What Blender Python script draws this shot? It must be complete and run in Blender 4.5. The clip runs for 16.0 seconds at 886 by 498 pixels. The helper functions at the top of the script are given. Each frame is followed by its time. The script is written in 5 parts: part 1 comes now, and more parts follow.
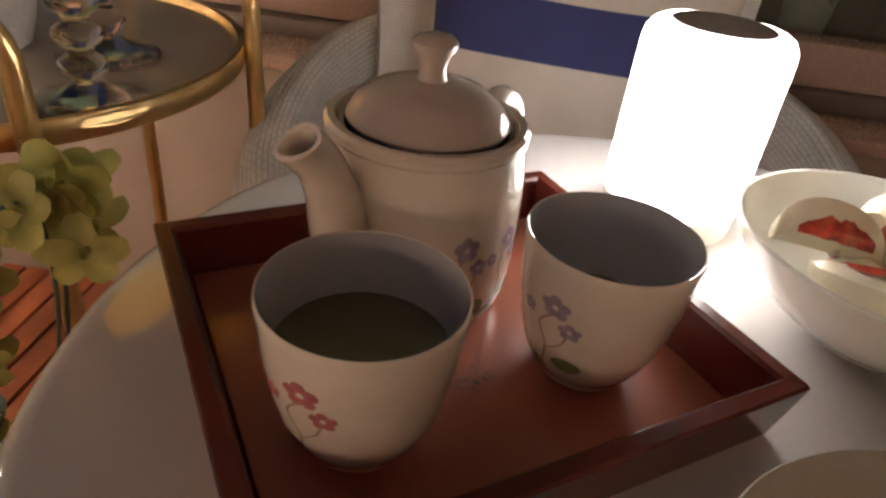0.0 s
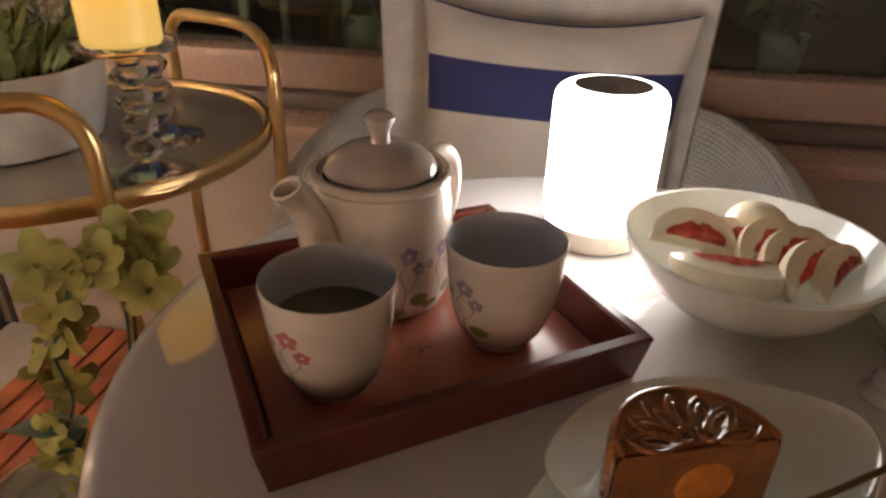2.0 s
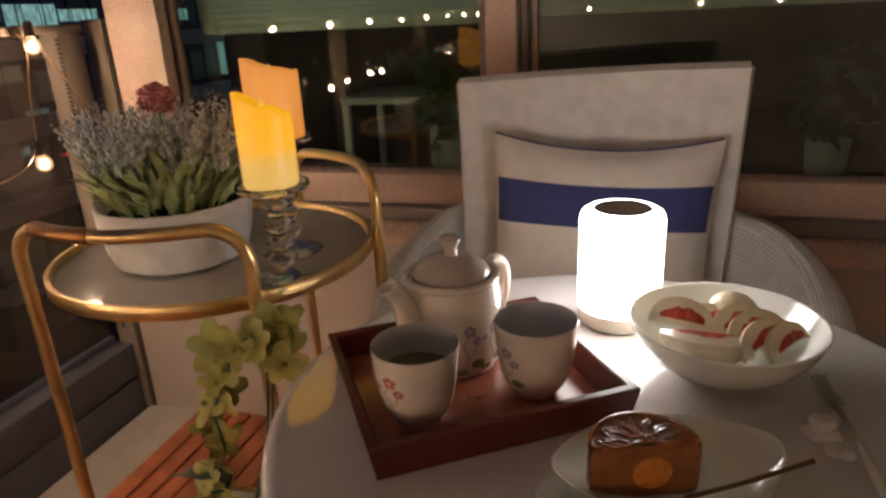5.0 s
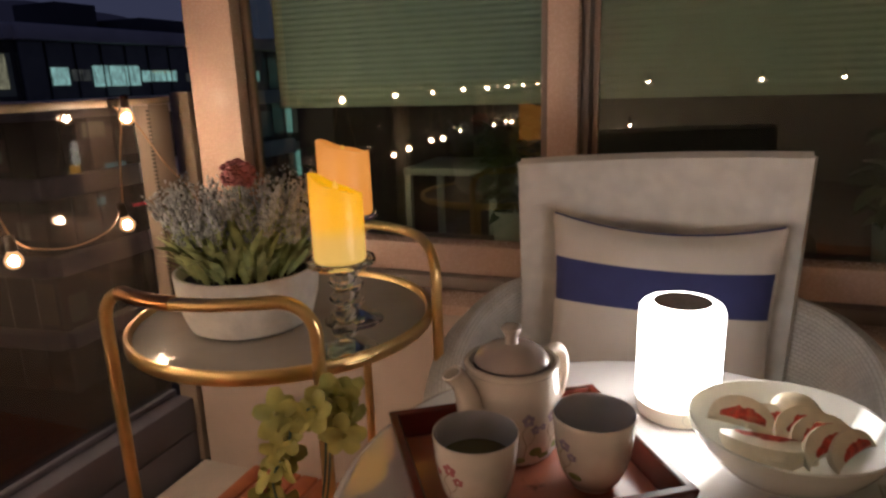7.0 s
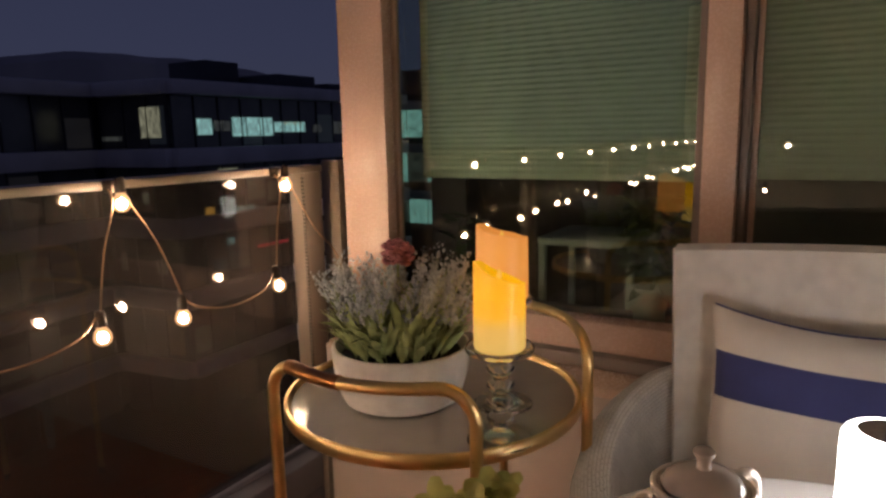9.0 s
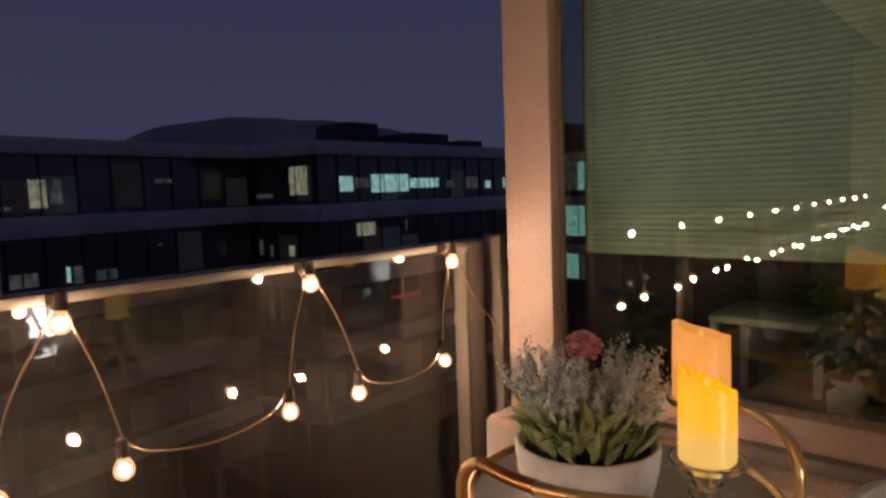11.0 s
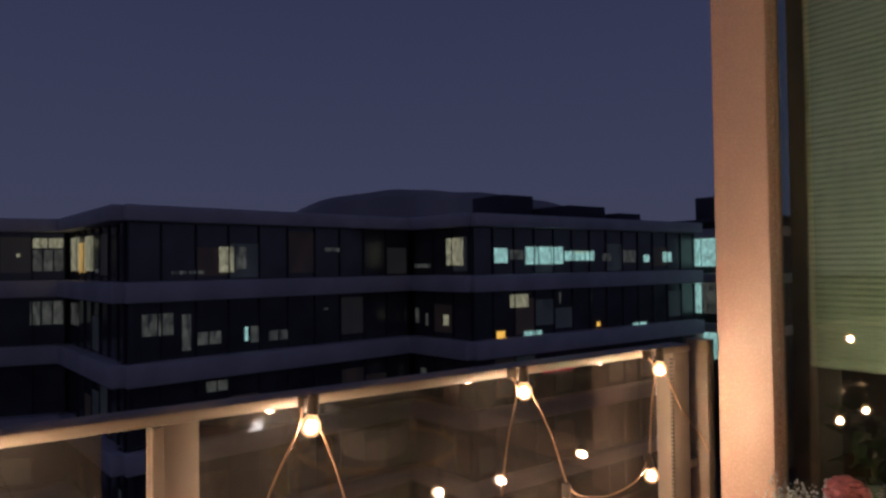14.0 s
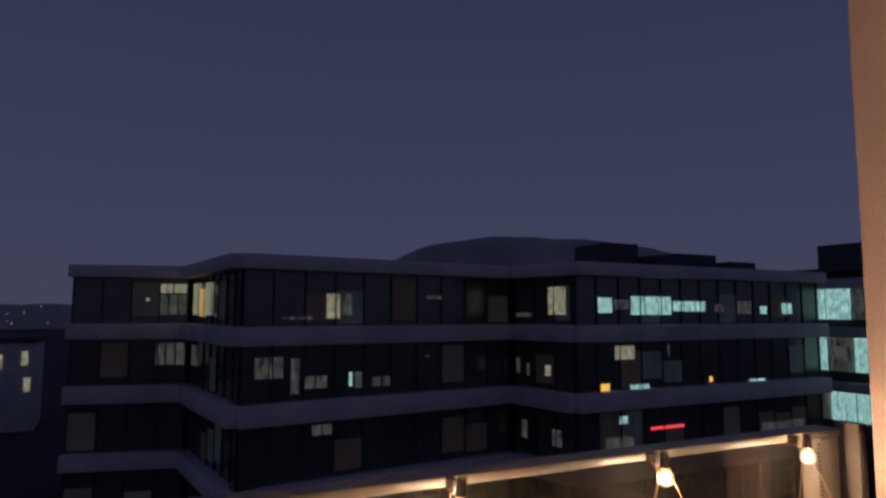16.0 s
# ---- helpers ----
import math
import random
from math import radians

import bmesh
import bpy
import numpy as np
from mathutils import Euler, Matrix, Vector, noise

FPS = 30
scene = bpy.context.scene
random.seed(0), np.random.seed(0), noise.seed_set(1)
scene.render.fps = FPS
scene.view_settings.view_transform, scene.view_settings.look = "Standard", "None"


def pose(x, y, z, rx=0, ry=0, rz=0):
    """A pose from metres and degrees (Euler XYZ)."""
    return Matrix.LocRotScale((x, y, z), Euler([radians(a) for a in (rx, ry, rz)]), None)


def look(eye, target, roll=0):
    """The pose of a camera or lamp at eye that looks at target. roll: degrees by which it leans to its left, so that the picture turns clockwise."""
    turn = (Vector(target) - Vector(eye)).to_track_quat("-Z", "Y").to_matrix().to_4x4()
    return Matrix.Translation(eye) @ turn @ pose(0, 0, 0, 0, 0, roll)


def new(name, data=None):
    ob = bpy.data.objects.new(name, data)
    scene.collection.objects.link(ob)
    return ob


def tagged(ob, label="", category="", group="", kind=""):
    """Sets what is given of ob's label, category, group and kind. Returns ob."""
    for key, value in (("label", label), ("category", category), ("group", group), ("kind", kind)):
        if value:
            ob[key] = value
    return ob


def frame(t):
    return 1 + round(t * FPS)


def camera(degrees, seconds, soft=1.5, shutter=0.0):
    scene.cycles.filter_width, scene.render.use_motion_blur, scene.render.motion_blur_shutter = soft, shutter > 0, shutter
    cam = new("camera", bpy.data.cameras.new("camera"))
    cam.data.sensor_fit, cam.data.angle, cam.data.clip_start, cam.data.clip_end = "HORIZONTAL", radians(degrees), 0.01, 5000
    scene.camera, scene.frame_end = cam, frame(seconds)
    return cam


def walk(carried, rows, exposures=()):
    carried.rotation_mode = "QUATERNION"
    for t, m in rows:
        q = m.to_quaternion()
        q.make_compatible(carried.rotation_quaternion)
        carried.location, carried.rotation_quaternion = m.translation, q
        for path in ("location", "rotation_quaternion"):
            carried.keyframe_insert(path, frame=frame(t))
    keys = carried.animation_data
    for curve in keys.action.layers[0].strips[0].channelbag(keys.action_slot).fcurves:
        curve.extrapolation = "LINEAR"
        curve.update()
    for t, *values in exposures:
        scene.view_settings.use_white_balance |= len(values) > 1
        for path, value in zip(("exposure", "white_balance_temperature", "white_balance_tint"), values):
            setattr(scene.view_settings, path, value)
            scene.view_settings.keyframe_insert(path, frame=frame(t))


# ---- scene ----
cam = camera(67.7, 16.0, soft=2.7)
PATH = [
    (0, (0.216, 0.109, 0.986), (0.109, 1.788, -0.095), 7.1),
    (0.5, (0.224, 0.084, 0.999), (0.09, 1.785, -0.045), 5.7),
    (1, (0.238, 0.05, 1.016), (0.061, 1.771, 0.013), 4.0),
    (1.5, (0.263, 0.016, 1.029), (0.05, 1.749, 0.052), 2.7),
    (2, (0.294, -0.018, 1.038), (0.034, 1.724, 0.09), 1.4),
    (2.5, (0.311, -0.051, 1.048), (-0.008, 1.691, 0.118), 0.3),
    (3, (0.323, -0.088, 1.066), (-0.063, 1.659, 0.172), -0.3),
    (3.5, (0.336, -0.124, 1.084), (-0.102, 1.637, 0.243), -0.9),
    (4, (0.349, -0.159, 1.102), (-0.135, 1.619, 0.324), -1.7),
    (6.5, (0.372, -0.236, 1.15), (-0.278, 1.574, 0.601), -2.7),
    (7, (0.361, -0.234, 1.164), (-0.346, 1.57, 0.665), -1.9),
    (7.5, (0.347, -0.237, 1.175), (-0.416, 1.556, 0.722), -1.1),
    (8, (0.329, -0.238, 1.188), (-0.511, 1.529, 0.777), -0.9),
    (8.5, (0.303, -0.249, 1.208), (-0.622, 1.485, 0.832), -1.0),
    (11, (0.181, -0.312, 1.305), (-1.146, 1.173, 1.129), -2.0),
    (11.5, (0.161, -0.333, 1.323), (-1.246, 1.084, 1.209), -1.7),
    (12, (0.157, -0.365, 1.352), (-1.315, 0.988, 1.291), -1.5),
    (12.5, (0.121, -0.382, 1.357), (-1.409, 0.905, 1.325), -1.1),
    (13, (0.109, -0.4, 1.367), (-1.459, 0.841, 1.354), -0.7),
    (13.5, (0.098, -0.418, 1.382), (-1.502, 0.782, 1.396), -0.6),
    (14, (0.083, -0.433, 1.402), (-1.548, 0.724, 1.449), -0.7),
    (14.5, (0.08, -0.453, 1.426), (-1.592, 0.642, 1.517), -0.7),
    (15, (0.081, -0.479, 1.447), (-1.626, 0.554, 1.589), -0.3),
    (15.5, (0.077, -0.506, 1.469), (-1.669, 0.453, 1.643), -0.2),
    (16, (0.086, -0.546, 1.484), (-1.692, 0.35, 1.674), 0.1),
]
EXPOSE = [(0.0, -0.2), (4.0, -0.32), (6.5, -0.42), (8.5, -0.38), (11.0, -0.2), (12.5, -0.1), (14.0, 0.08), (15.0, 0.13), (16.0, 0.15)]
walk(cam, [(t, look(eye, target, roll)) for t, eye, target, roll in PATH], EXPOSE)

# ---------------------------------------------------------------- light
world = bpy.data.worlds.new("dusk_sky")
scene.world = world
world.use_nodes = True
wt = world.node_tree
bg = wt.nodes["Background"]
wc = wt.nodes.new("ShaderNodeTexCoord")
ws = wt.nodes.new("ShaderNodeSeparateXYZ")
wr = wt.nodes.new("ShaderNodeValToRGB")
wt.links.new(wc.outputs["Generated"], ws.inputs[0])
wt.links.new(ws.outputs["Z"], wr.inputs[0])
wt.links.new(wr.outputs[0], bg.inputs["Color"])
SKY = [(0.0, (0.046, 0.050, 0.086)), (0.12, (0.041, 0.046, 0.090)), (0.45, (0.027, 0.031, 0.072)), (1.0, (0.014, 0.016, 0.048))]
wr.color_ramp.elements[0].position, wr.color_ramp.elements[0].color = SKY[0][0], (*SKY[0][1], 1)
wr.color_ramp.elements[1].position, wr.color_ramp.elements[1].color = SKY[3][0], (*SKY[3][1], 1)
for p, c in SKY[1:3]:
    wr.color_ramp.elements.new(p).color = (*c, 1)
bg.inputs["Strength"].default_value = 1.0

LAMP_GLOW, BULB_GLOW, CANDLE_GLOW = 18.0, 450.0, 1.7


# ---------------------------------------------------------------- materials
def mat(name, col, rough=0.5, metal=0.0, var=0.12, scale=12.0, bump=0.0, bscale=180.0, coat=0.0, each=0.0, spec=0.5, wear=None):
    """A surface with two scales of variation; each: how far copies differ; wear: colour of stains."""
    m = bpy.data.materials.new(name)
    m.use_nodes = True
    t = m.node_tree
    b = t.nodes["Principled BSDF"]
    co = t.nodes.new("ShaderNodeTexCoord")
    n1 = t.nodes.new("ShaderNodeTexNoise")
    n1.inputs["Scale"].default_value, n1.inputs["Detail"].default_value = scale, 6
    n2 = t.nodes.new("ShaderNodeTexNoise")
    n2.inputs["Scale"].default_value, n2.inputs["Detail"].default_value = bscale, 4
    t.links.new(co.outputs["Object"], n1.inputs["Vector"])
    t.links.new(co.outputs["Object"], n2.inputs["Vector"])
    ramp = t.nodes.new("ShaderNodeValToRGB")
    lo, hi = [max(0, c * (1 - var)) for c in col], [min(1, c * (1 + var)) for c in col]
    ramp.color_ramp.elements[0].position, ramp.color_ramp.elements[0].color = 0.3, (*lo, 1)
    ramp.color_ramp.elements[1].position, ramp.color_ramp.elements[1].color = 0.7, (*hi, 1)
    t.links.new(n1.outputs["Fac"], ramp.inputs[0])
    out = ramp.outputs[0]
    if wear:
        mx = t.nodes.new("ShaderNodeMixRGB")
        wm = t.nodes.new("ShaderNodeMapRange")
        n3 = t.nodes.new("ShaderNodeTexNoise")
        n3.inputs["Scale"].default_value, n3.inputs["Detail"].default_value = scale * 0.35, 8
        t.links.new(co.outputs["Object"], n3.inputs["Vector"])
        wm.inputs[1].default_value, wm.inputs[2].default_value = 0.5, 0.75
        t.links.new(n3.outputs["Fac"], wm.inputs[0])
        t.links.new(wm.outputs[0], mx.inputs[0])
        t.links.new(out, mx.inputs[1])
        mx.inputs[2].default_value = (*wear, 1)
        out = mx.outputs[0]
    if each:
        info = t.nodes.new("ShaderNodeObjectInfo")
        mr = t.nodes.new("ShaderNodeMapRange")
        mr.inputs[3].default_value, mr.inputs[4].default_value = 1 - each, 1 + each
        hsv = t.nodes.new("ShaderNodeHueSaturation")
        t.links.new(info.outputs["Random"], mr.inputs[0])
        t.links.new(mr.outputs[0], hsv.inputs["Value"])
        t.links.new(out, hsv.inputs["Color"])
        out = hsv.outputs[0]
    t.links.new(out, b.inputs["Base Color"])
    rr = t.nodes.new("ShaderNodeMapRange")
    rr.inputs[3].default_value, rr.inputs[4].default_value = max(0.02, rough * 0.8), min(1, rough * 1.2)
    t.links.new(n2.outputs["Fac"], rr.inputs[0])
    if bump:
        t.links.new(rr.outputs[0], b.inputs["Roughness"])
    else:
        b.inputs["Roughness"].default_value = rough
    b.inputs["Metallic"].default_value = metal
    b.inputs["Coat Weight"].default_value = coat
    b.inputs["Specular IOR Level"].default_value = spec
    if bump:
        bp = t.nodes.new("ShaderNodeBump")
        bp.inputs["Strength"].default_value, bp.inputs["Distance"].default_value = bump, 0.002
        t.links.new(n2.outputs["Fac"], bp.inputs["Height"])
        t.links.new(bp.outputs[0], b.inputs["Normal"])
    return m


def weave(name, col, pitch, depth, rough=0.6):
    """Over-and-under strands; the shade in the gaps is also put into the colour."""
    m = mat(name, col, rough, var=0.1, scale=25)
    t = m.node_tree
    b = t.nodes["Principled BSDF"]
    co = t.nodes.new("ShaderNodeTexCoord")
    br = t.nodes.new("ShaderNodeTexBrick")
    mp = t.nodes.new("ShaderNodeMapping")
    t.links.new(co.outputs["UV"], mp.inputs[0])
    t.links.new(mp.outputs[0], br.inputs["Vector"])
    br.inputs["Scale"].default_value = 1 / pitch
    br.inputs["Mortar Size"].default_value = 0.09
    br.inputs["Mortar Smooth"].default_value = 0.9
    br.inputs["Brick Width"].default_value, br.inputs["Row Height"].default_value = 1.0, 0.5
    bp = t.nodes.new("ShaderNodeBump")
    bp.invert = True
    bp.inputs["Strength"].default_value, bp.inputs["Distance"].default_value = 0.9, depth
    t.links.new(br.outputs["Fac"], bp.inputs["Height"])
    t.links.new(bp.outputs[0], b.inputs["Normal"])
    old = b.inputs["Base Color"].links[0].from_socket
    # Shade between strands, multiplied into the base colour.
    mx = t.nodes.new("ShaderNodeMixRGB")
    mx.blend_type = "MULTIPLY"
    sc = t.nodes.new("ShaderNodeMath")
    sc.operation = "MULTIPLY"
    sc.inputs[1].default_value = 0.55
    t.links.new(br.outputs["Fac"], sc.inputs[0])
    t.links.new(sc.outputs[0], mx.inputs[0])
    t.links.new(old, mx.inputs[1])
    mx.inputs[2].default_value = (0.45, 0.42, 0.38, 1)
    t.links.new(mx.outputs[0], b.inputs["Base Color"])
    return m


def glass(name, col=(1, 1, 1), rough=0.0, ior=1.45):
    m = bpy.data.materials.new(name)
    m.use_nodes = True
    b = m.node_tree.nodes["Principled BSDF"]
    b.inputs["Base Color"].default_value = (*col, 1)
    b.inputs["Roughness"].default_value, b.inputs["IOR"].default_value = rough, ior
    b.inputs["Transmission Weight"].default_value = 1
    return m


def pane_glass(name, tint, mirror, power=4.0, gain=0.7, rough=0.015, dust_haze=0.0):
    """Thin flat glass: sees straight through, with a mirror share that grows at a slant, and an uneven dull film for
    dust and lamp haze.
    """
    m = bpy.data.materials.new(name)
    m.use_nodes = True
    t = m.node_tree
    t.nodes.remove(t.nodes["Principled BSDF"])
    tr, gl = t.nodes.new("ShaderNodeBsdfTransparent"), t.nodes.new("ShaderNodeBsdfGlossy")
    tr.inputs[0].default_value = (*tint, 1)
    gl.inputs["Roughness"].default_value = rough
    lw, fr = t.nodes.new("ShaderNodeLayerWeight"), t.nodes.new("ShaderNodeMath")
    fr.operation = "POWER"
    fr.inputs[1].default_value = power
    lw.inputs[0].default_value = 0.5
    t.links.new(lw.outputs["Facing"], fr.inputs[0])
    ad = t.nodes.new("ShaderNodeMath")
    ad.operation = "MULTIPLY_ADD"
    ad.inputs[1].default_value, ad.inputs[2].default_value = gain, mirror
    ad.use_clamp = True
    mx = t.nodes.new("ShaderNodeMixShader")
    t.links.new(fr.outputs[0], ad.inputs[0])
    t.links.new(ad.outputs[0], mx.inputs[0])
    t.links.new(tr.outputs[0], mx.inputs[1])
    t.links.new(gl.outputs[0], mx.inputs[2])
    out = mx.outputs[0]
    if dust_haze:
        co, n, mr = [t.nodes.new(k) for k in ("ShaderNodeTexCoord", "ShaderNodeTexNoise", "ShaderNodeMapRange")]
        n.inputs["Scale"].default_value, n.inputs["Detail"].default_value = 5.0, 7
        mr.inputs[1].default_value, mr.inputs[2].default_value = 0.3, 0.7
        mr.inputs[3].default_value, mr.inputs[4].default_value = dust_haze * 0.6, dust_haze * 1.4
        df, mz = t.nodes.new("ShaderNodeBsdfDiffuse"), t.nodes.new("ShaderNodeMixShader")
        df.inputs[0].default_value = (0.52, 0.47, 0.43, 1)
        t.links.new(co.outputs["Object"], n.inputs["Vector"])
        t.links.new(n.outputs["Fac"], mr.inputs[0])
        t.links.new(mr.outputs[0], mz.inputs[0])
        t.links.new(out, mz.inputs[1])
        t.links.new(df.outputs[0], mz.inputs[2])
        out = mz.outputs[0]
    t.links.new(out, t.nodes["Material Output"].inputs[0])
    return m


def glow(name, col, strength, var=0.0, scale=3.0):
    m = bpy.data.materials.new(name)
    m.use_nodes = True
    t = m.node_tree
    b = t.nodes["Principled BSDF"]
    b.inputs["Base Color"].default_value = (*[0.6 * c for c in col], 1)
    b.inputs["Emission Color"].default_value = (*col, 1)
    b.inputs["Emission Strength"].default_value = strength
    if var:
        co, n = t.nodes.new("ShaderNodeTexCoord"), t.nodes.new("ShaderNodeTexNoise")
        n.inputs["Scale"].default_value, n.inputs["Detail"].default_value, n.inputs["Roughness"].default_value = scale, 6, 0.7
        mr = t.nodes.new("ShaderNodeMapRange")
        mr.inputs[1].default_value, mr.inputs[2].default_value = 0.38, 0.62
        mr.inputs[3].default_value, mr.inputs[4].default_value = strength * (1 - var), strength * 1.15
        mp = t.nodes.new("ShaderNodeMapping")
        mp.inputs["Scale"].default_value = (1.0, 1.0, 0.4)
        t.links.new(co.outputs["Object"], mp.inputs[0])
        t.links.new(mp.outputs[0], n.inputs["Vector"])
        t.links.new(n.outputs["Fac"], mr.inputs[0])
        t.links.new(mr.outputs[0], b.inputs["Emission Strength"])
    return m


def candle_wax(name, z0, z1, top, low):
    """LED wax: glows through, most round the flame."""
    m = bpy.data.materials.new(name)
    m.use_nodes = True
    t = m.node_tree
    b = t.nodes["Principled BSDF"]
    co, sp, mr, rp = [t.nodes.new(k) for k in ("ShaderNodeTexCoord", "ShaderNodeSeparateXYZ", "ShaderNodeMapRange", "ShaderNodeValToRGB")]
    t.links.new(co.outputs["Object"], sp.inputs[0])
    t.links.new(sp.outputs["Z"], mr.inputs[0])
    mr.inputs[1].default_value, mr.inputs[2].default_value = z0, z1
    t.links.new(mr.outputs[0], rp.inputs[0])
    e = rp.color_ramp.elements
    e[0].position, e[0].color = 0.0, (*low, 1)
    e[1].position, e[1].color = 1.0, (*[c * 0.8 for c in top], 1)
    e.new(0.3).color = (*[a * 0.85 + c * 0.15 for a, c in zip(low, top)], 1)
    e.new(0.45).color = (*[a * 0.1 + c * 0.9 for a, c in zip(low, top)], 1)
    e.new(0.7).color = (*top, 1)
    t.links.new(rp.outputs[0], b.inputs["Emission Color"])
    b.inputs["Emission Strength"].default_value = CANDLE_GLOW
    b.inputs["Base Color"].default_value = (0.36, 0.22, 0.07, 1)
    b.inputs["Roughness"].default_value = 0.38
    return m


CERAMIC = mat("cream_porcelain", (0.74, 0.66, 0.58), 0.07, var=0.06, scale=30, bump=0.05, bscale=90, coat=0.8, wear=(0.60, 0.42, 0.32))
LID = mat("greige_porcelain", (0.52, 0.44, 0.40), 0.12, var=0.08, scale=30, bump=0.05, bscale=90, coat=0.4)
CUP_IN = mat("pale_glaze", (0.52, 0.52, 0.55), 0.14, var=0.05, scale=30, coat=0.4)
CELADON = mat("celadon_glaze", (0.66, 0.68, 0.60), 0.13, var=0.06, scale=18, bump=0.04, bscale=60, coat=0.5)
BOWL = mat("white_glaze", (0.74, 0.73, 0.66), 0.13, var=0.05, scale=18, bump=0.04, bscale=60, coat=0.5)
TRAY = mat("red_lacquer_wood", (0.105, 0.017, 0.011), 0.27, var=0.14, scale=10, coat=0.15)
# Lighter than the sides: the lamp's sheen on the floor is in the colour.
TRAY_IN = mat("tray_wood_lamp_sheen", (0.33, 0.105, 0.06), 0.33, var=0.12, scale=16, coat=0.15)
TABLE = mat("white_lacquer", (0.64, 0.62, 0.61), 0.08, var=0.04, scale=6, bump=0.012, bscale=40, coat=0.9)
GOLD = mat("brushed_gold", (0.80, 0.56, 0.25), 0.3, metal=1.0, var=0.12, scale=20, bump=0.06, bscale=240)
GRIP = mat("bronze_grip", (0.42, 0.19, 0.07), 0.28, metal=1.0, var=0.15, scale=30)
SHELF = mat("grey_frosted_glass", (0.46, 0.43, 0.39), 0.10, var=0.08, scale=8, coat=0.5)
CLEAR = glass("clear_glass")
PANE = pane_glass("window_glass", (0.76, 0.84, 0.78), 0.13)
# The dull film lifts the dark panels with haze and halos near the bulbs.
RAILGLASS = pane_glass("railing_glass", (0.54, 0.52, 0.51), 0.08, gain=0.5, dust_haze=0.016)
HOLLOW = glass("clear_holder_glass", (0.99, 0.99, 0.985), 0.06, 1.27)
PILLAR = mat("beige_aluminium", (0.60, 0.43, 0.34), 0.27, var=0.05, scale=5, bump=0.03, bscale=140, wear=(0.52, 0.37, 0.30))
FRAME = mat("dark_taupe_frame", (0.20, 0.16, 0.14), 0.4, var=0.08, scale=8)
WALL = mat("beige_render", (0.50, 0.42, 0.36), 0.75, var=0.08, scale=4, bump=0.25, bscale=160, wear=(0.44, 0.37, 0.32))
# Paleness set by how much fill the unseen walls throw back.
BOUNCEWALL = mat("greige_bounce_wall", (0.60, 0.56, 0.52), 0.7, var=0.05, scale=3, bump=0.15, bscale=150)
RAIL = mat("beige_rail", (0.235, 0.19, 0.152), 0.36, var=0.06, scale=6, bump=0.03)
KERB = mat("grey_metal_kerb", (0.10, 0.10, 0.13), 0.45, var=0.1, scale=6)
CONCRETE = mat("pale_floor_tile", (0.48, 0.44, 0.40), 0.6, var=0.12, scale=7, bump=0.3, bscale=120, wear=(0.34, 0.30, 0.27))
DECK = mat("acacia_deck", (0.42, 0.13, 0.055), 0.5, var=0.3, scale=9, bump=0.3, bscale=120, each=0.18)
GAP = mat("dark_underlay", (0.02, 0.018, 0.016), 0.8)
WICKER = weave("white_wicker", (0.74, 0.72, 0.68), 0.015, 0.0022)
WICKER_BACK = weave("white_wicker_fine", (0.83, 0.81, 0.77), 0.008, 0.0012)
CANVAS = mat("cream_canvas", (0.62, 0.57, 0.50), 0.9, var=0.07, scale=10, bump=0.5, bscale=700)
NAVY = mat("navy_canvas", (0.038, 0.045, 0.15), 0.9, var=0.12, scale=10, bump=0.5, bscale=700)
LAMP_W = glow("lit_diffuser", (1.0, 0.93, 0.88), LAMP_GLOW)
LAMP_BASE = mat("cream_plastic", (0.76, 0.70, 0.58), 0.35, var=0.03)
LAMP_TOP = mat("grey_speaker_cloth", (0.45, 0.43, 0.44), 0.8, var=0.2, scale=300, bump=0.6, bscale=900)
TEA = mat("green_tea", (0.10, 0.10, 0.05), 0.04, var=0.1, coat=0.6)
PINK = mat("pink_enamel", (0.46, 0.16, 0.17), 0.2, var=0.25, scale=150)
VIOLET = mat("violet_enamel", (0.36, 0.29, 0.38), 0.2, var=0.25, scale=150)
LEAFINK = mat("green_enamel", (0.20, 0.24, 0.09), 0.2, var=0.25, scale=150)
STEMINK = mat("brown_enamel", (0.36, 0.27, 0.18), 0.2, var=0.2, scale=150)
BUTTON = mat("grey_print", (0.42, 0.39, 0.34), 0.4)
PEACH = mat("peach_flesh", (0.82, 0.73, 0.54), 0.32, var=0.12, scale=40, bump=0.25, bscale=260, coat=0.25)
PEACHRED = mat("red_peach_core", (0.56, 0.065, 0.035), 0.3, var=0.55, scale=120, bump=0.8, bscale=300, coat=0.3, wear=(0.74, 0.34, 0.17))
CRUST = mat("baked_crust", (0.30, 0.105, 0.025), 0.26, var=0.3, scale=60, bump=0.25, bscale=300, coat=0.5)
FILLING = mat("lotus_paste", (0.27, 0.10, 0.03), 0.5, var=0.25, scale=70, bump=0.4, bscale=400)
YOLK = mat("salted_yolk", (0.62, 0.22, 0.03), 0.45, var=0.25, scale=120, bump=0.5, bscale=500)
PICK = mat("dark_bronze", (0.20, 0.13, 0.06), 0.35, metal=1.0, var=0.2, scale=60)
STEEL = mat("dull_steel", (0.42, 0.38, 0.33), 0.28, metal=1.0, var=0.1)
PEARL = mat("pearl_porcelain", (0.62, 0.60, 0.55), 0.2, var=0.08, scale=60, coat=0.3)
POT = mat("white_stone_planter", (0.70, 0.68, 0.65), 0.7, var=0.12, scale=30, bump=0.6, bscale=110)
GREENLEAF = mat("grey_green_leaf", (0.42, 0.50, 0.24), 0.5, var=0.35, scale=30, bump=0.1)
LAVENDER = mat("dusty_lavender", (0.46, 0.51, 0.54), 0.75, var=0.3, scale=60)
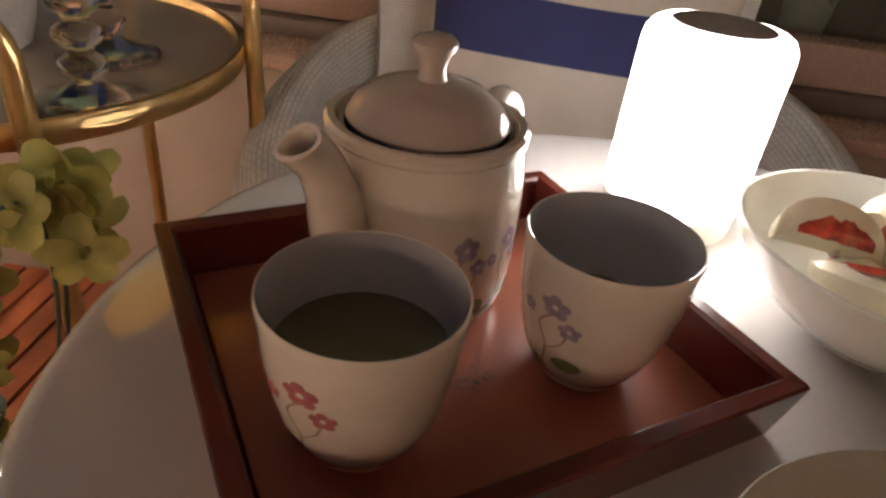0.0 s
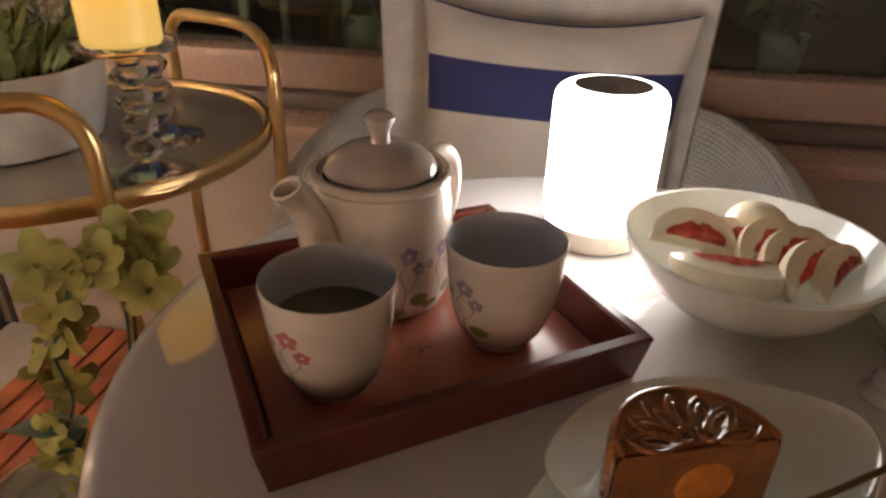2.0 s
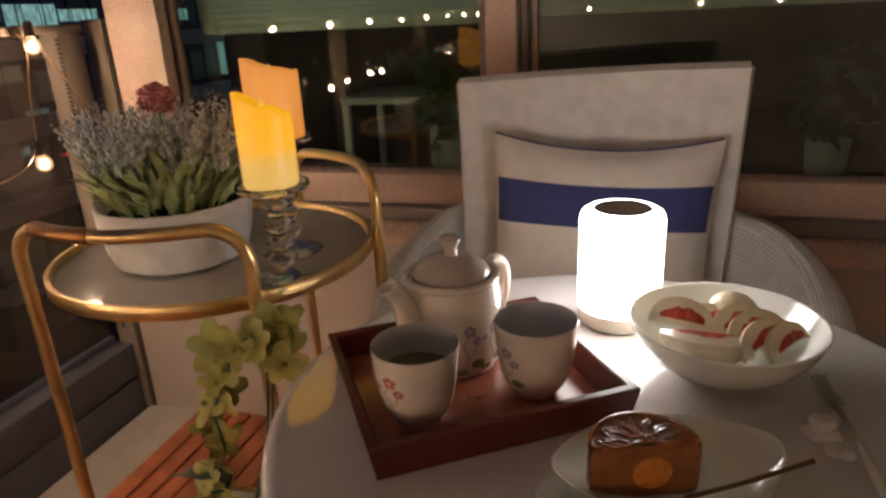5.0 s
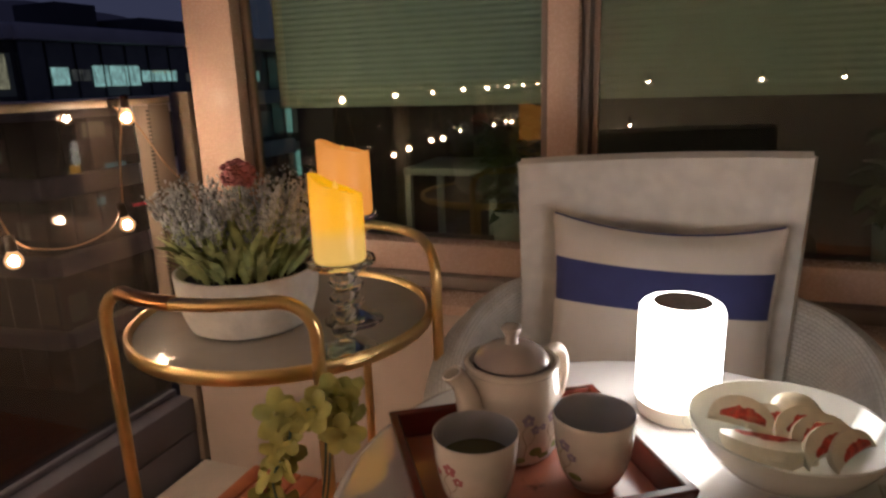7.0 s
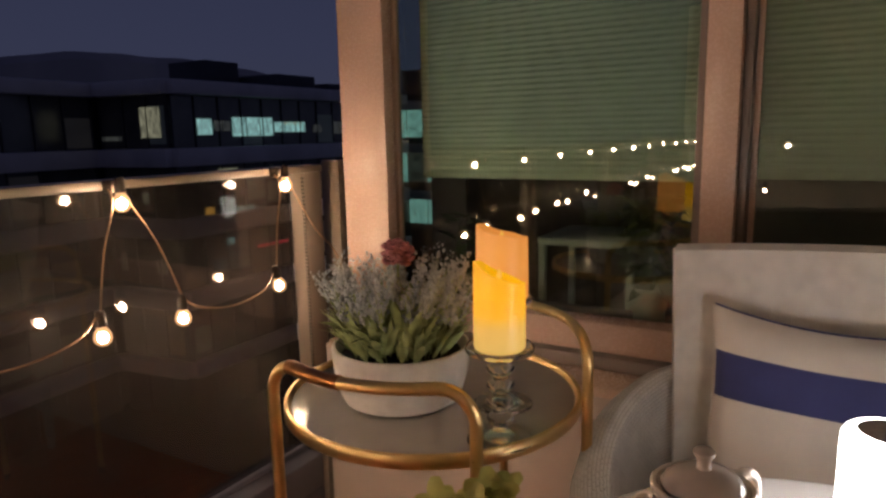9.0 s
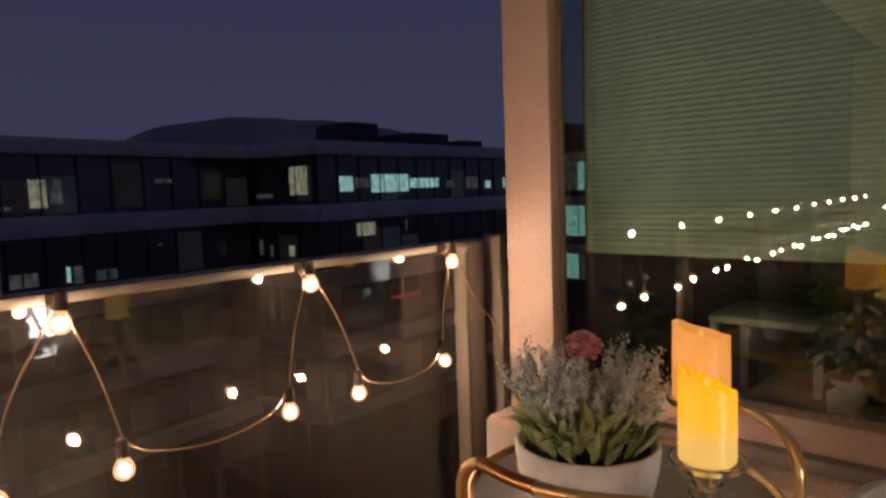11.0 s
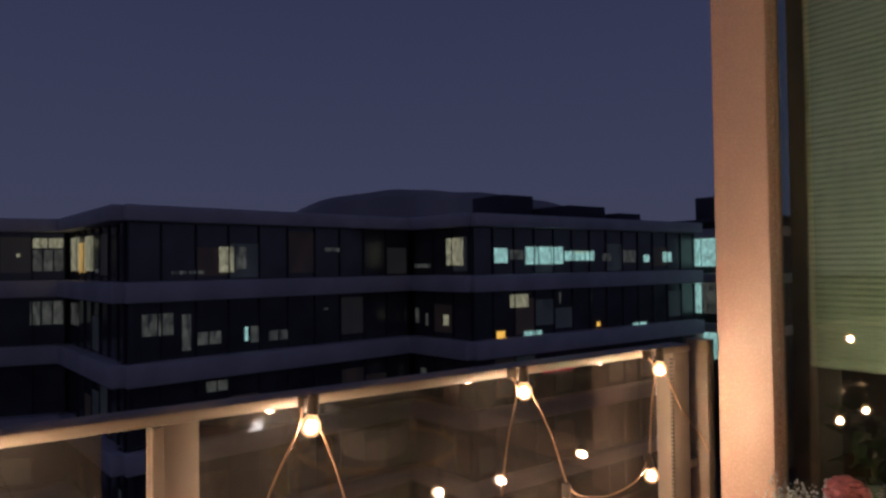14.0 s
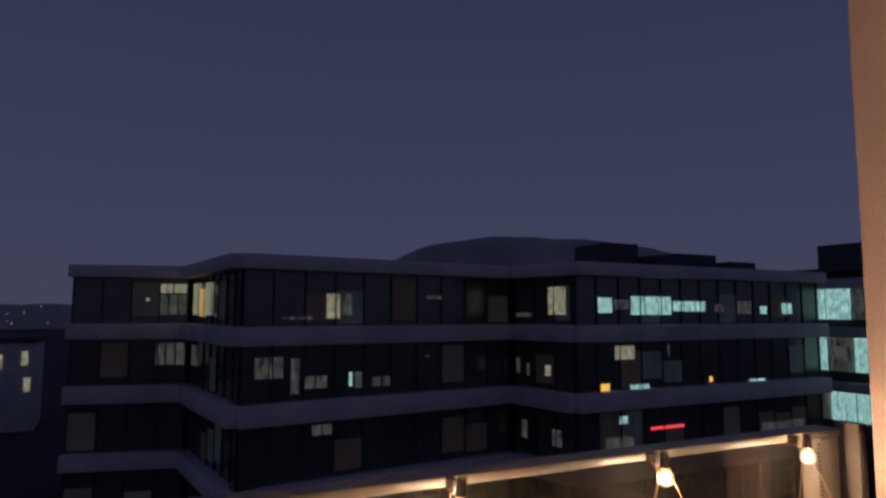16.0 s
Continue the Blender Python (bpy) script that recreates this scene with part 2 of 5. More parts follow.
ROSE = mat("dusty_pink_petal", (0.52, 0.20, 0.22), 0.7, var=0.3, scale=60)
ORCHID = mat("lime_orchid_petal", (0.42, 0.40, 0.11), 0.5, var=0.3, scale=25, bump=0.15, bscale=90)
ORCHLEAF = mat("blue_green_leaf", (0.07, 0.15, 0.12), 0.45, var=0.25, scale=15)
BLIND = mat("sage_pleated_blind", (0.41, 0.49, 0.40), 0.8, var=0.06, scale=8)
# Dark base colour stands in for the lack of light in the room.
ROOMWALL = mat("darkened_room_wall", (0.10, 0.09, 0.08), 0.8, var=0.1, scale=3)
ROOMPOT = mat("pale_green_pot", (0.42, 0.47, 0.42), 0.4, var=0.06, scale=10)
ROOMLEAF = mat("dark_house_leaf", (0.05, 0.085, 0.03), 0.5, var=0.35, scale=20)
CABLE = mat("copper_cable", (0.34, 0.20, 0.11), 0.4, var=0.1)
SOCKET = mat("dark_socket", (0.055, 0.04, 0.03), 0.45)
FILAMENT = glow("lit_filament", (1.0, 0.70, 0.47), BULB_GLOW)
# Bloom halo round the filament, put into the envelope as orange emission.
BULBGLASS = bpy.data.materials.new("bulb_halo_glow")
BULBGLASS.use_nodes = True
_t = BULBGLASS.node_tree
_t.nodes.remove(_t.nodes["Principled BSDF"])
_e, _r, _x = _t.nodes.new("ShaderNodeEmission"), _t.nodes.new("ShaderNodeBsdfTransparent"), _t.nodes.new("ShaderNodeMixShader")
_e.inputs[0].default_value, _e.inputs[1].default_value, _x.inputs[0].default_value = (1.0, 0.52, 0.24, 1), 1.7, 0.5
_t.links.new(_r.outputs[0], _x.inputs[1])
_t.links.new(_e.outputs[0], _x.inputs[2])
_t.links.new(_x.outputs[0], _t.nodes["Material Output"].inputs[0])
WAX_A = candle_wax("yellow_led_wax", 0.880, 1.024, (0.68, 0.30, 0.0), (0.46, 0.29, 0.075))
WAX_B = candle_wax("amber_led_wax", 0.930, 1.066, (0.50, 0.18, 0.035), (0.46, 0.16, 0.028))
SLAB = mat("pale_parapet", (0.66, 0.61, 0.60), 0.7, var=0.12, scale=0.6, bump=0.1, bscale=6, wear=(0.56, 0.52, 0.51))
CURTAIN = mat("dark_curtain_glass", (0.085, 0.082, 0.078), 0.18, var=0.3, scale=0.5, spec=1.0)
MULLION = mat("dark_mullion", (0.05, 0.05, 0.052), 0.5)
ROOFTOP = mat("rooftop_plant", (0.075, 0.075, 0.085), 0.8, var=0.2, scale=0.5)
# Distance haze over the hills, put in as a weak bluish emission.
HILL = glow("hill_haze_glow", (0.17, 0.17, 0.27), 0.045, 0.25, 0.02)
GROUND = mat("dark_street", (0.035, 0.034, 0.036), 0.9, var=0.35, scale=0.15)
LIT_COOL = glow("cool_office_light", (0.42, 0.78, 0.74), 0.66, 0.7, 5.0)
LIT_WARM = glow("warm_office_light", (0.62, 0.60, 0.40), 0.38, 0.75, 5.0)
LIT_DIM = glow("dim_office_light", (0.42, 0.44, 0.38), 0.11, 0.95, 4.0)
LIT_AMBER = glow("amber_light", (1.0, 0.55, 0.10), 0.9, 0.3, 2.0)
FAINT = [glow("faint_office_a", (0.5, 0.46, 0.36), 0.009, 0.8, 1.5), glow("faint_office_b", (0.4, 0.46, 0.42), 0.014, 0.8, 1.5), glow("faint_office_c", (0.5, 0.36, 0.25), 0.007, 0.8, 1.5)]
LIT_AMBER_DIM = glow("amber_office_light", (0.8, 0.5, 0.16), 0.45, 0.5, 2.0)
LIT_RED = glow("red_sign_light", (1.0, 0.06, 0.10), 0.9)


# ---------------------------------------------------------------- mesh helpers
def thing(name, label="", category="", group="", kind="", at=(0, 0, 0), turn=0.0):
    ob = new(name)
    ob.matrix_basis = pose(*at, 0, 0, turn)
    return tagged(ob, label, category, group, kind)


def finish(bm, name, material, smooth=True):
    bmesh.ops.recalc_face_normals(bm, faces=bm.faces)
    me = bpy.data.meshes.new(name)
    bm.to_mesh(me)
    bm.free()
    for mt in material if isinstance(material, (list, tuple)) else (material,):
        me.materials.append(mt)
    if smooth:
        me.polygons.foreach_set("use_smooth", [True] * len(me.polygons))
        me.set_sharp_from_angle(angle=radians(38))
    return me


def part(name, bm, material, parent, label="", smooth=True, at=None):
    ob = new(name, finish(bm, name, material, smooth))
    ob.parent = parent
    if at is not None:
        ob.matrix_basis = at
    if label:
        ob["label"] = label
    return ob


def solid(name, bm, material, label, category, kind="", group="", smooth=True):
    return tagged(new(name, finish(bm, name, material, smooth)), label, category, group, kind)


def box(bm, lo, hi, bevel=0.0, m=None):
    d = [h - l for l, h in zip(lo, hi)]
    c = [(h + l) / 2 for l, h in zip(lo, hi)]
    g = bmesh.ops.create_cube(bm, size=1.0, matrix=(m or Matrix()) @ Matrix.Translation(c) @ Matrix.Diagonal((*d, 1)))
    if bevel:
        es = {e for v in g["verts"] for e in v.link_edges}
        bmesh.ops.bevel(bm, geom=list(es), offset=bevel, segments=2, affect="EDGES", profile=0.5)
    return bm


def boxed(lo, hi, bevel=0.0, m=None):
    return box(bmesh.new(), lo, hi, bevel, m)


def lathe(profile, seg=56, bm=None, centre=(0, 0)):
    bm = bm or bmesh.new()
    rings = []
    for r, z in profile:
        if r < 1e-5:
            rings.append([bm.verts.new((centre[0], centre[1], z))])
        else:
            rings.append([bm.verts.new((centre[0] + r * math.cos(2 * math.pi * i / seg), centre[1] + r * math.sin(2 * math.pi * i / seg), z)) for i in range(seg)])
    for a, b in zip(rings, rings[1:]):
        for i in range(seg):
            j = (i + 1) % seg
            if len(a) == 1 and len(b) > 1:
                bm.faces.new((a[0], b[i], b[j]))
            elif len(b) == 1 and len(a) > 1:
                bm.faces.new((a[i], a[j], b[0]))
            elif len(a) > 1:
                bm.faces.new((a[i], a[j], b[j], b[i]))
    return bm


def smooth_path(pts, steps=6, cyclic=False):
    """Catmull-Rom through the points."""
    p = [Vector(q) for q in pts]
    n = len(p)
    out = []
    for i in range(n if cyclic else n - 1):
        a, b, c, d = (p[(i + k) % n] if cyclic else p[min(max(i + k, 0), n - 1)] for k in (-1, 0, 1, 2))
        for s in range(steps):
            u = s / steps
            out.append(0.5 * (2 * b + (c - a) * u + (2 * a - 5 * b + 4 * c - d) * u * u + (3 * b - a - 3 * c + d) * u ** 3))
    if not cyclic:
        out.append(p[-1])
    return out


def tube(bm, pts, r, seg=10, cyclic=False):
    """A round tube along points; r a number or one per point."""
    p = [Vector(q) for q in pts]
    n = len(p)
    rs = r if isinstance(r, (list, tuple)) else [r] * n
    up = None
    rings = []
    for i in range(n):
        a, b = (p[(i - 1) % n], p[(i + 1) % n]) if cyclic else (p[max(i - 1, 0)], p[min(i + 1, n - 1)])
        d = (b - a).normalized()
        if up is None:
            up = d.orthogonal().normalized()
        up = (up - d * up.dot(d)).normalized()
        side = d.cross(up)
        rings.append([bm.verts.new(p[i] + rs[i] * (math.cos(2 * math.pi * k / seg) * up + math.sin(2 * math.pi * k / seg) * side)) for k in range(seg)])
    for i in range(n if cyclic else n - 1):
        a, b = rings[i], rings[(i + 1) % n]
        off = min(range(seg), key=lambda o: (b[o].co - a[0].co).length) if cyclic and i == n - 1 else 0
        for k in range(seg):
            bm.faces.new((a[k], a[(k + 1) % seg], b[(k + 1 + off) % seg], b[(k + off) % seg]))
    if not cyclic:
        bm.faces.new(rings[0])
        bm.faces.new(rings[-1])
    return bm


def tubed(pts, r, seg=10, cyclic=False):
    return tube(bmesh.new(), pts, r, seg, cyclic)


def ring_path(c, r, z, n=64, a0=0.0, a1=360.0):
    return [(c[0] + r * math.cos(radians(a0 + (a1 - a0) * i / n)), c[1] + r * math.sin(radians(a0 + (a1 - a0) * i / n)), z) for i in range(n + (a1 - a0 != 360))]


def leaf(bm, m, length, width, bend=0.3, fold=0.15, n=4):
    """A pointed leaf along +y, folded on its rib."""
    rows = []
    for i in range(n + 1):
        u = i / n
        w = width * 0.5 * math.sin(math.pi * min(1, 0.12 + u * 0.88)) ** 0.8 if i < n else 0.0
        y, z = length * u, -bend * length * u * u
        rows.append([bm.verts.new(m @ Vector((s * w, y, z + abs(s) * fold * w))) for s in ((-1, 0, 1) if w > 1e-6 else (0,))])
    for a, b in zip(rows, rows[1:]):
        if len(b) == 3:
            bm.faces.new((a[0], a[1], b[1], b[0]))
            bm.faces.new((a[1], a[2], b[2], b[1]))
        else:
            bm.faces.new((a[0], a[1], b[0]))
            bm.faces.new((a[1], a[2], b[0]))


BALL = {}


def blob(bm, at, r, squash=(1, 1, 1), sub=1):
    if sub not in BALL:
        t = bmesh.new()
        bmesh.ops.create_icosphere(t, subdivisions=sub, radius=1.0)
        t.verts.index_update()
        BALL[sub] = ([v.co.copy() for v in t.verts], [[v.index for v in f.verts] for f in t.faces])
        t.free()
    pts, faces = BALL[sub]
    k = Vector(squash) * r
    at = Vector(at)
    vs = [bm.verts.new(at + p * k) for p in pts]
    for f in faces:
        bm.faces.new([vs[i] for i in f])


# ---------------------------------------------------------------- setting: balcony
DECKZ = -0.048
solid("floor", boxed((-1.16, -5.0, -0.25), (2.2, 1.344, -0.075)), CONCRETE, "pale worn tiled balcony floor edge", "floor", "structure")
wall = tagged(new("wall_north", finish(boxed((-1.138, 1.345, -0.25), (2.2, 1.62, 0.555), 0.004), "wall_north", WALL)), "beige rendered low wall under the windows", "wall", kind="structure")
b = boxed((-1.095, 1.31, 0.556), (2.2, 1.50, 0.584), 0.004)
solid("trim", b, PILLAR, "beige metal window sill ledge", "sill", "structure")
b = boxed((-0.895, 1.43, 0.586), (2.2, 1.50, 0.622), 0.003)
solid("trim", b, FRAME, "taupe stepped sill profile under the window", "sill", "structure")
pillar = thing("pillar", "beige aluminium corner pillar of the glazing", "pillar", kind="structure")
part("front_plate", boxed((-1.074, 1.40, 0.586), (-0.905, 1.448, 2.618), 0.005), PILLAR, pillar)
part("core", boxed((-1.072, 1.450, 0.586), (-0.978, 1.60, 2.618), 0.003), FRAME, pillar, "taupe set-back core")
# Side wall, end wall and soffit stay out of view; added to bounce fill.
solid("wall_east", boxed((2.2, -5.0, -0.25), (2.35, 1.62, 2.62)), BOUNCEWALL, "unseen greige side wall that bounces fill light", "wall", "structure")
solid("wall_south", boxed((-1.3, -5.15, -0.25), (2.35, -5.0, 2.62)), BOUNCEWALL, "unseen greige end wall that bounces fill light", "wall", "structure")
solid("ceiling", boxed((-1.05, -5.15, 2.62), (2.35, 4.2, 2.80)), BOUNCEWALL, "unseen greige soffit that bounces fill light", "ceiling", "structure")


def window(name, x0, x1, label):
    w = thing(name, label, "window", kind="structure")
    z0, z1, ya, yb = 0.624, 2.618, 1.462, 1.548
    part("frame_sill", boxed((x0, ya, z0), (x1, yb, z0 + 0.085), 0.004), PILLAR, w, "beige bottom frame profile")
    part("frame_side", boxed((x0, ya, z0 + 0.087), (x0 + 0.02, yb, z1), 0.003), FRAME, w)
    part("frame_side", boxed((x1 - 0.02, ya, z0 + 0.087), (x1, yb, z1), 0.003), FRAME, w)
    part("frame_groove", boxed((x0 + 0.021, 1.515, z0 + 0.087), (x0 + 0.034, 1.545, z1), 0.002), PILLAR, w)
    p = part("pane", boxed((x0 + 0.022, 1.530, z0 + 0.087), (x1 - 0.022, 1.534, z1)), PANE, w, "dark reflecting window glass", smooth=False)
    p.visible_shadow = False
    return w


window("window_1", -0.975, -0.003, "tall fixed window in a taupe frame")
window("window_2", 0.078, 1.30, "wide fixed window in a taupe frame")
window("window_3", 1.37, 2.198, "side window in a taupe frame")
solid("mullion", boxed((-0.001, 1.43, 0.624), (0.076, 1.56, 2.618), 0.004), PILLAR, "beige mullion between the two windows", "mullion", "structure")
solid("mullion", boxed((1.302, 1.43, 0.624), (1.368, 1.56, 2.618), 0.004), PILLAR, "beige mullion between the windows", "mullion", "structure")


def blind(x0, x1, z0, pitch):
    """Pleated cloth from the head of the window to its bottom rail."""
    t = thing("pleated_blind", "sage green pleated blind lowered halfway behind glass", "blind", "window blinds")
    bm = bmesh.new()
    n = int((2.58 - z0) / pitch) * 2
    rows = []
    for i in range(n + 1):
        z, y = z0 + 0.02 + i * pitch / 2, 1.578 + (0.004 if i % 2 else 0.0)
        rows.append([bm.verts.new((x, y + dy, z)) for dy in (0, 0.0015) for x in (x0, x1)])
    for a, c in zip(rows, rows[1:]):
        bm.faces.new((a[0], a[1], c[1], c[0]))
        bm.faces.new((a[3], a[2], c[2], c[3]))
    part("pleats", bm, BLIND, t, smooth=False)
    part("bottom_rail", boxed((x0, 1.572, z0), (x1, 1.592, z0 + 0.02), 0.004), BLIND, t)
    return t


blind(-0.885, -0.028, 1.090, 0.017)
blind(0.104, 1.27, 1.10, 0.017)
blind(1.40, 2.17, 1.10, 0.017)

# room behind the glass, its dimness put into the surface colour
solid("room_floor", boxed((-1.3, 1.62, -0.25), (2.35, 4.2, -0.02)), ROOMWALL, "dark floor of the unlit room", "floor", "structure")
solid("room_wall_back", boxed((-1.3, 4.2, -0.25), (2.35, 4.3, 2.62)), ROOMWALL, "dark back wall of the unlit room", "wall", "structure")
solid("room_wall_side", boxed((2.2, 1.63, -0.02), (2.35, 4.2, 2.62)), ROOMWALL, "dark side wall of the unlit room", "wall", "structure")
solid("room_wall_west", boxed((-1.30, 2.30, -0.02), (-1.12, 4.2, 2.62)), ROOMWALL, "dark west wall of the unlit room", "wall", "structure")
solid("inner_ledge", boxed((-0.90, 1.622, 0.60), (2.2, 1.86, 0.645), 0.004), ROOMWALL, "inner window ledge darkened like the unlit room", "ledge", "structure")


def house_plant(x, y, z, s, seed, leaves):
    rnd = random.Random(seed)
    t = thing("potted_plant", "leafy house plant in a pale green pot on the inner ledge", "plant", "plants behind the window", at=(x, y, z))
    part("pot", lathe([(0, 0), (0.040 * s, 0), (0.043 * s, 0.004), (0.054 * s, 0.122 * s), (0.050 * s, 0.122 * s), (0.045 * s, 0.10 * s), (0, 0.10 * s)], 32), ROOMPOT, t)
    bm = bmesh.new()
    for i in range(9):
        a = rnd.uniform(0, 6.28)
        top = Vector((math.cos(a) * 0.07, math.sin(a) * 0.05, rnd.uniform(0.18, 0.34))) * s
        tube(bm, smooth_path([(0, 0, 0.09 * s), top * 0.5 + Vector((0, 0, 0.05)), top], 3), 0.002, 5)
    for i in range(leaves):
        a, h = rnd.uniform(0, 6.28), rnd.uniform(0.14, 0.38) * s
        rr = rnd.uniform(0.01, 0.09) * s
        m = pose(rr * math.cos(a), rr * math.sin(a) * 0.7, h, rnd.uniform(-30, 50), rnd.uniform(-30, 30), math.degrees(a) - 90 + rnd.uniform(-40, 40))
        leaf(bm, m, rnd.uniform(0.045, 0.085) * s, rnd.uniform(0.022, 0.04) * s, 0.4)
    part("foliage", bm, ROOMLEAF, t, "dark green leaves")
    return t


house_plant(-0.175, 1.70, 0.645, 1.0, 3, 130)
house_plant(0.84, 1.70, 0.645, 1.0, 5, 70)
house_plant(-0.80, 1.74, 0.645, 0.8, 8, 60)
t = thing("side_table", "small white side table inside the dim room", "table", at=(-0.44, 2.05, -0.02))
part("tabletop", boxed((-0.17, -0.17, 0.86), (0.17, 0.17, 0.885), 0.006), ROOMPOT, t)
for sx in (-1, 1):
    for sy in (-1, 1):
        part("leg", boxed((sx * 0.155 - 0.012, sy * 0.155 - 0.012, 0.0), (sx * 0.155 + 0.012, sy * 0.155 + 0.012, 0.859), 0.003), ROOMPOT, t)

# ---------------------------------------------------------------- railing
rail = thing("balcony_railing", "beige metal balcony railing with dark glass panels", "railing", kind="structure")
part("handrail", boxed((-1.262, -5.0, 1.117), (-1.186, 1.43, 1.139), 0.005), RAIL, rail, "flat beige handrail")
part("bottom_rail", boxed((-1.262, -5.0, 0.167), (-1.228, 1.33, 0.186), 0.004), KERB, rail, "grey bottom rail")
part("kerb", boxed((-1.30, -5.0, 0.048), (-1.165, 1.334, 0.165), 0.006), KERB, rail, "grey sheet-metal kerb")
part("kerb_base", boxed((-1.30, -5.0, -0.25), (-1.168, 1.334, 0.044), 0.004), KERB, rail, "dark lower kerb sheet")
part("post_base", boxed((-1.224, 1.338, -0.075), (-1.152, 1.40, 0.30), 0.004), RAIL, rail, "grey-beige post foot")
joints = [1.328, -0.088, -1.56, -3.03, -4.50]
for a, c in zip(joints, joints[1:]):
    lo, hi = c + 0.004, a - (0.0 if a > 1 else 0.155)
    p = part("glass_panel", boxed((-1.249, lo, 0.188), (-1.241, hi - 0.004, 1.116)), RAILGLASS, rail, "tinted glass panel", smooth=False)
    p.visible_shadow = False
for y in joints[1:]:
    part("post", boxed((-1.238, y - 0.086, 0.167), (-1.200, y, 1.116), 0.003), RAIL, rail)
    part("post_flange", boxed((-1.199, y - 0.086, 0.167), (-1.178, y - 0.068, 1.116), 0.001), RAIL, rail)
part("post", boxed((-1.25, 1.336, 0.302), (-1.186, 1.42, 1.116), 0.003), RAIL, rail)
bm = bmesh.new()
for i in range(74):
    box(bm, (-1.192, 1.329, 0.22 + i * 0.012), (-1.184, 1.3355, 0.227 + i * 0.012))
part("toothed_gasket", bm, SOCKET, rail, "dark toothed gasket strip", smooth=False)
part("wall_bracket", boxed((-1.235, 1.478, 0.20), (-1.16, 1.52, 1.15), 0.004), RAIL, rail)
part("bracket_arm", boxed((-1.22, 1.431, 0.74), (-1.20, 1.477, 0.77), 0.003), RAIL, rail)

# ---------------------------------------------------------------- string lights
string = thing("string_lights", "warm clear-bulb string lights draped along the railing", "string lights")
BULBX = -1.128
SKEIN = []
TOPS = [1.194, 0.664, 0.108] + [0.108 - 0.54 * k for k in range(1, 10)]
for k, y in enumerate(TOPS):
    SKEIN.append((y, 1.086, 1))
LOWS = [(1.122, 0.797), (0.790, 0.783), (0.575, 0.794), (0.190, 0.787), (-0.028, 0.80)]
for k in range(1, 10):
    LOWS += [(0.108 - 0.54 * k + 0.09, 0.80 + 0.012 * (k % 3)), (0.108 - 0.54 * k - 0.10, 0.79 + 0.015 * (k % 2))]
globe_bm = lathe([(0, -0.049), (0.009, -0.0475), (0.017, -0.041), (0.0205, -0.031), (0.018, -0.019), (0.011, -0.008), (0.0095, 0.0)], 20)
globe_me = finish(globe_bm, "globe", BULBGLASS)
fil_bm = lathe([(0, -0.042), (0.006, -0.040), (0.0100, -0.036), (0.0115, -0.031), (0.0100, -0.025), (0.006, -0.019), (0, -0.017)], 12)
fil_me = finish(fil_bm, "filament", FILAMENT)
sock_me = finish(lathe([(0, 0.034), (0.006, 0.034), (0.0105, 0.030), (0.012, 0.004), (0.012, -0.004), (0, -0.004)], 16), "socket", SOCKET)


def bulb(x, y, z, tilt):
    s = new("socket", sock_me)
    s.parent = string
    s.matrix_basis = pose(x, y, z + 0.031, tilt[0], tilt[1], 0)
    for nm, me in (("globe", globe_me), ("filament", fil_me)):
        o = new(nm, me)
        o.parent = s
        if nm == "globe":
            o.visible_shadow = False
    s.children[0]["label"] = "glass bulb with a warm halo glow"


rnd = random.Random(4)
for y, z, _ in SKEIN:
    bulb(BULBX, y, z, (rnd.uniform(-8, 8), rnd.uniform(-4, 6)))
for y, z in LOWS:
    bulb(-1.115, y, z, (rnd.uniform(-14, 14), rnd.uniform(-5, 8)))


def cable(pts, r=0.0025):
    part("cable", tubed(smooth_path(pts, 5), r, 6), CABLE, string)


ups = [t_[0] for t_ in SKEIN]
for k, y in enumerate(ups):
    near = [l for l in LOWS if abs(l[0] - y) < 0.14]
    for ly, lz in near:
        cable([(-1.16, y + 0.01 * (1 if ly > y else -1), 1.12), (-1.135, y * 0.8 + ly * 0.2, 1.085), (-1.125, y * 0.35 + ly * 0.65, 0.98), (-1.115, ly + 0.002, lz + 0.062)])
    part("clip", boxed((-1.185, y - 0.007, 1.112), (-1.150, y + 0.007, 1.141), 0.003), SOCKET, string, "dark hanging clip")
for (ya, za), (yb, zb) in [(LOWS[i], LOWS[i + 1]) for i in range(0, len(LOWS) - 1) if abs(LOWS[i][0] - LOWS[i + 1][0]) > 0.25]:
    cable([(-1.115, ya, za + 0.062), (-1.118, ya * 0.85 + yb * 0.15, min(za, zb) + 0.015), (-1.12, (ya + yb) / 2, min(za, zb) - 0.005), (-1.118, ya * 0.15 + yb * 0.85, min(za, zb) + 0.02), (-1.115, yb, zb + 0.062)])
cable([(-1.13, 1.195, 1.118), (-1.15, 1.28, 1.02), (-1.165, 1.36, 0.93), (-1.17, 1.44, 0.86), (-1.15, 1.46, 0.80)])

# a second strand across the balcony, seen mirrored in the window
string = thing("string_lights", "warm clear-bulb string lights strung across the balcony", "string lights")
cable([(-1.19, -2.1, 1.17), (-0.62, -2.1, 1.155), (-0.03, -2.1, 1.155), (0.36, -2.1, 1.15), (0.75, -2.1, 1.16), (1.27, -2.1, 1.155), (1.8, -2.1, 1.15), (2.199, -2.1, 1.17)])
for x in (-0.57, -0.03, 0.75, 1.27):
    bulb(x, -2.1, 1.088, (0, 0))
bulb(-0.16, -2.1, 0.765, (0, 0))
cable([(-0.03, -2.1, 1.155), (-0.07, -2.1, 1.05), (-0.13, -2.1, 0.92), (-0.16, -2.1, 0.828)])

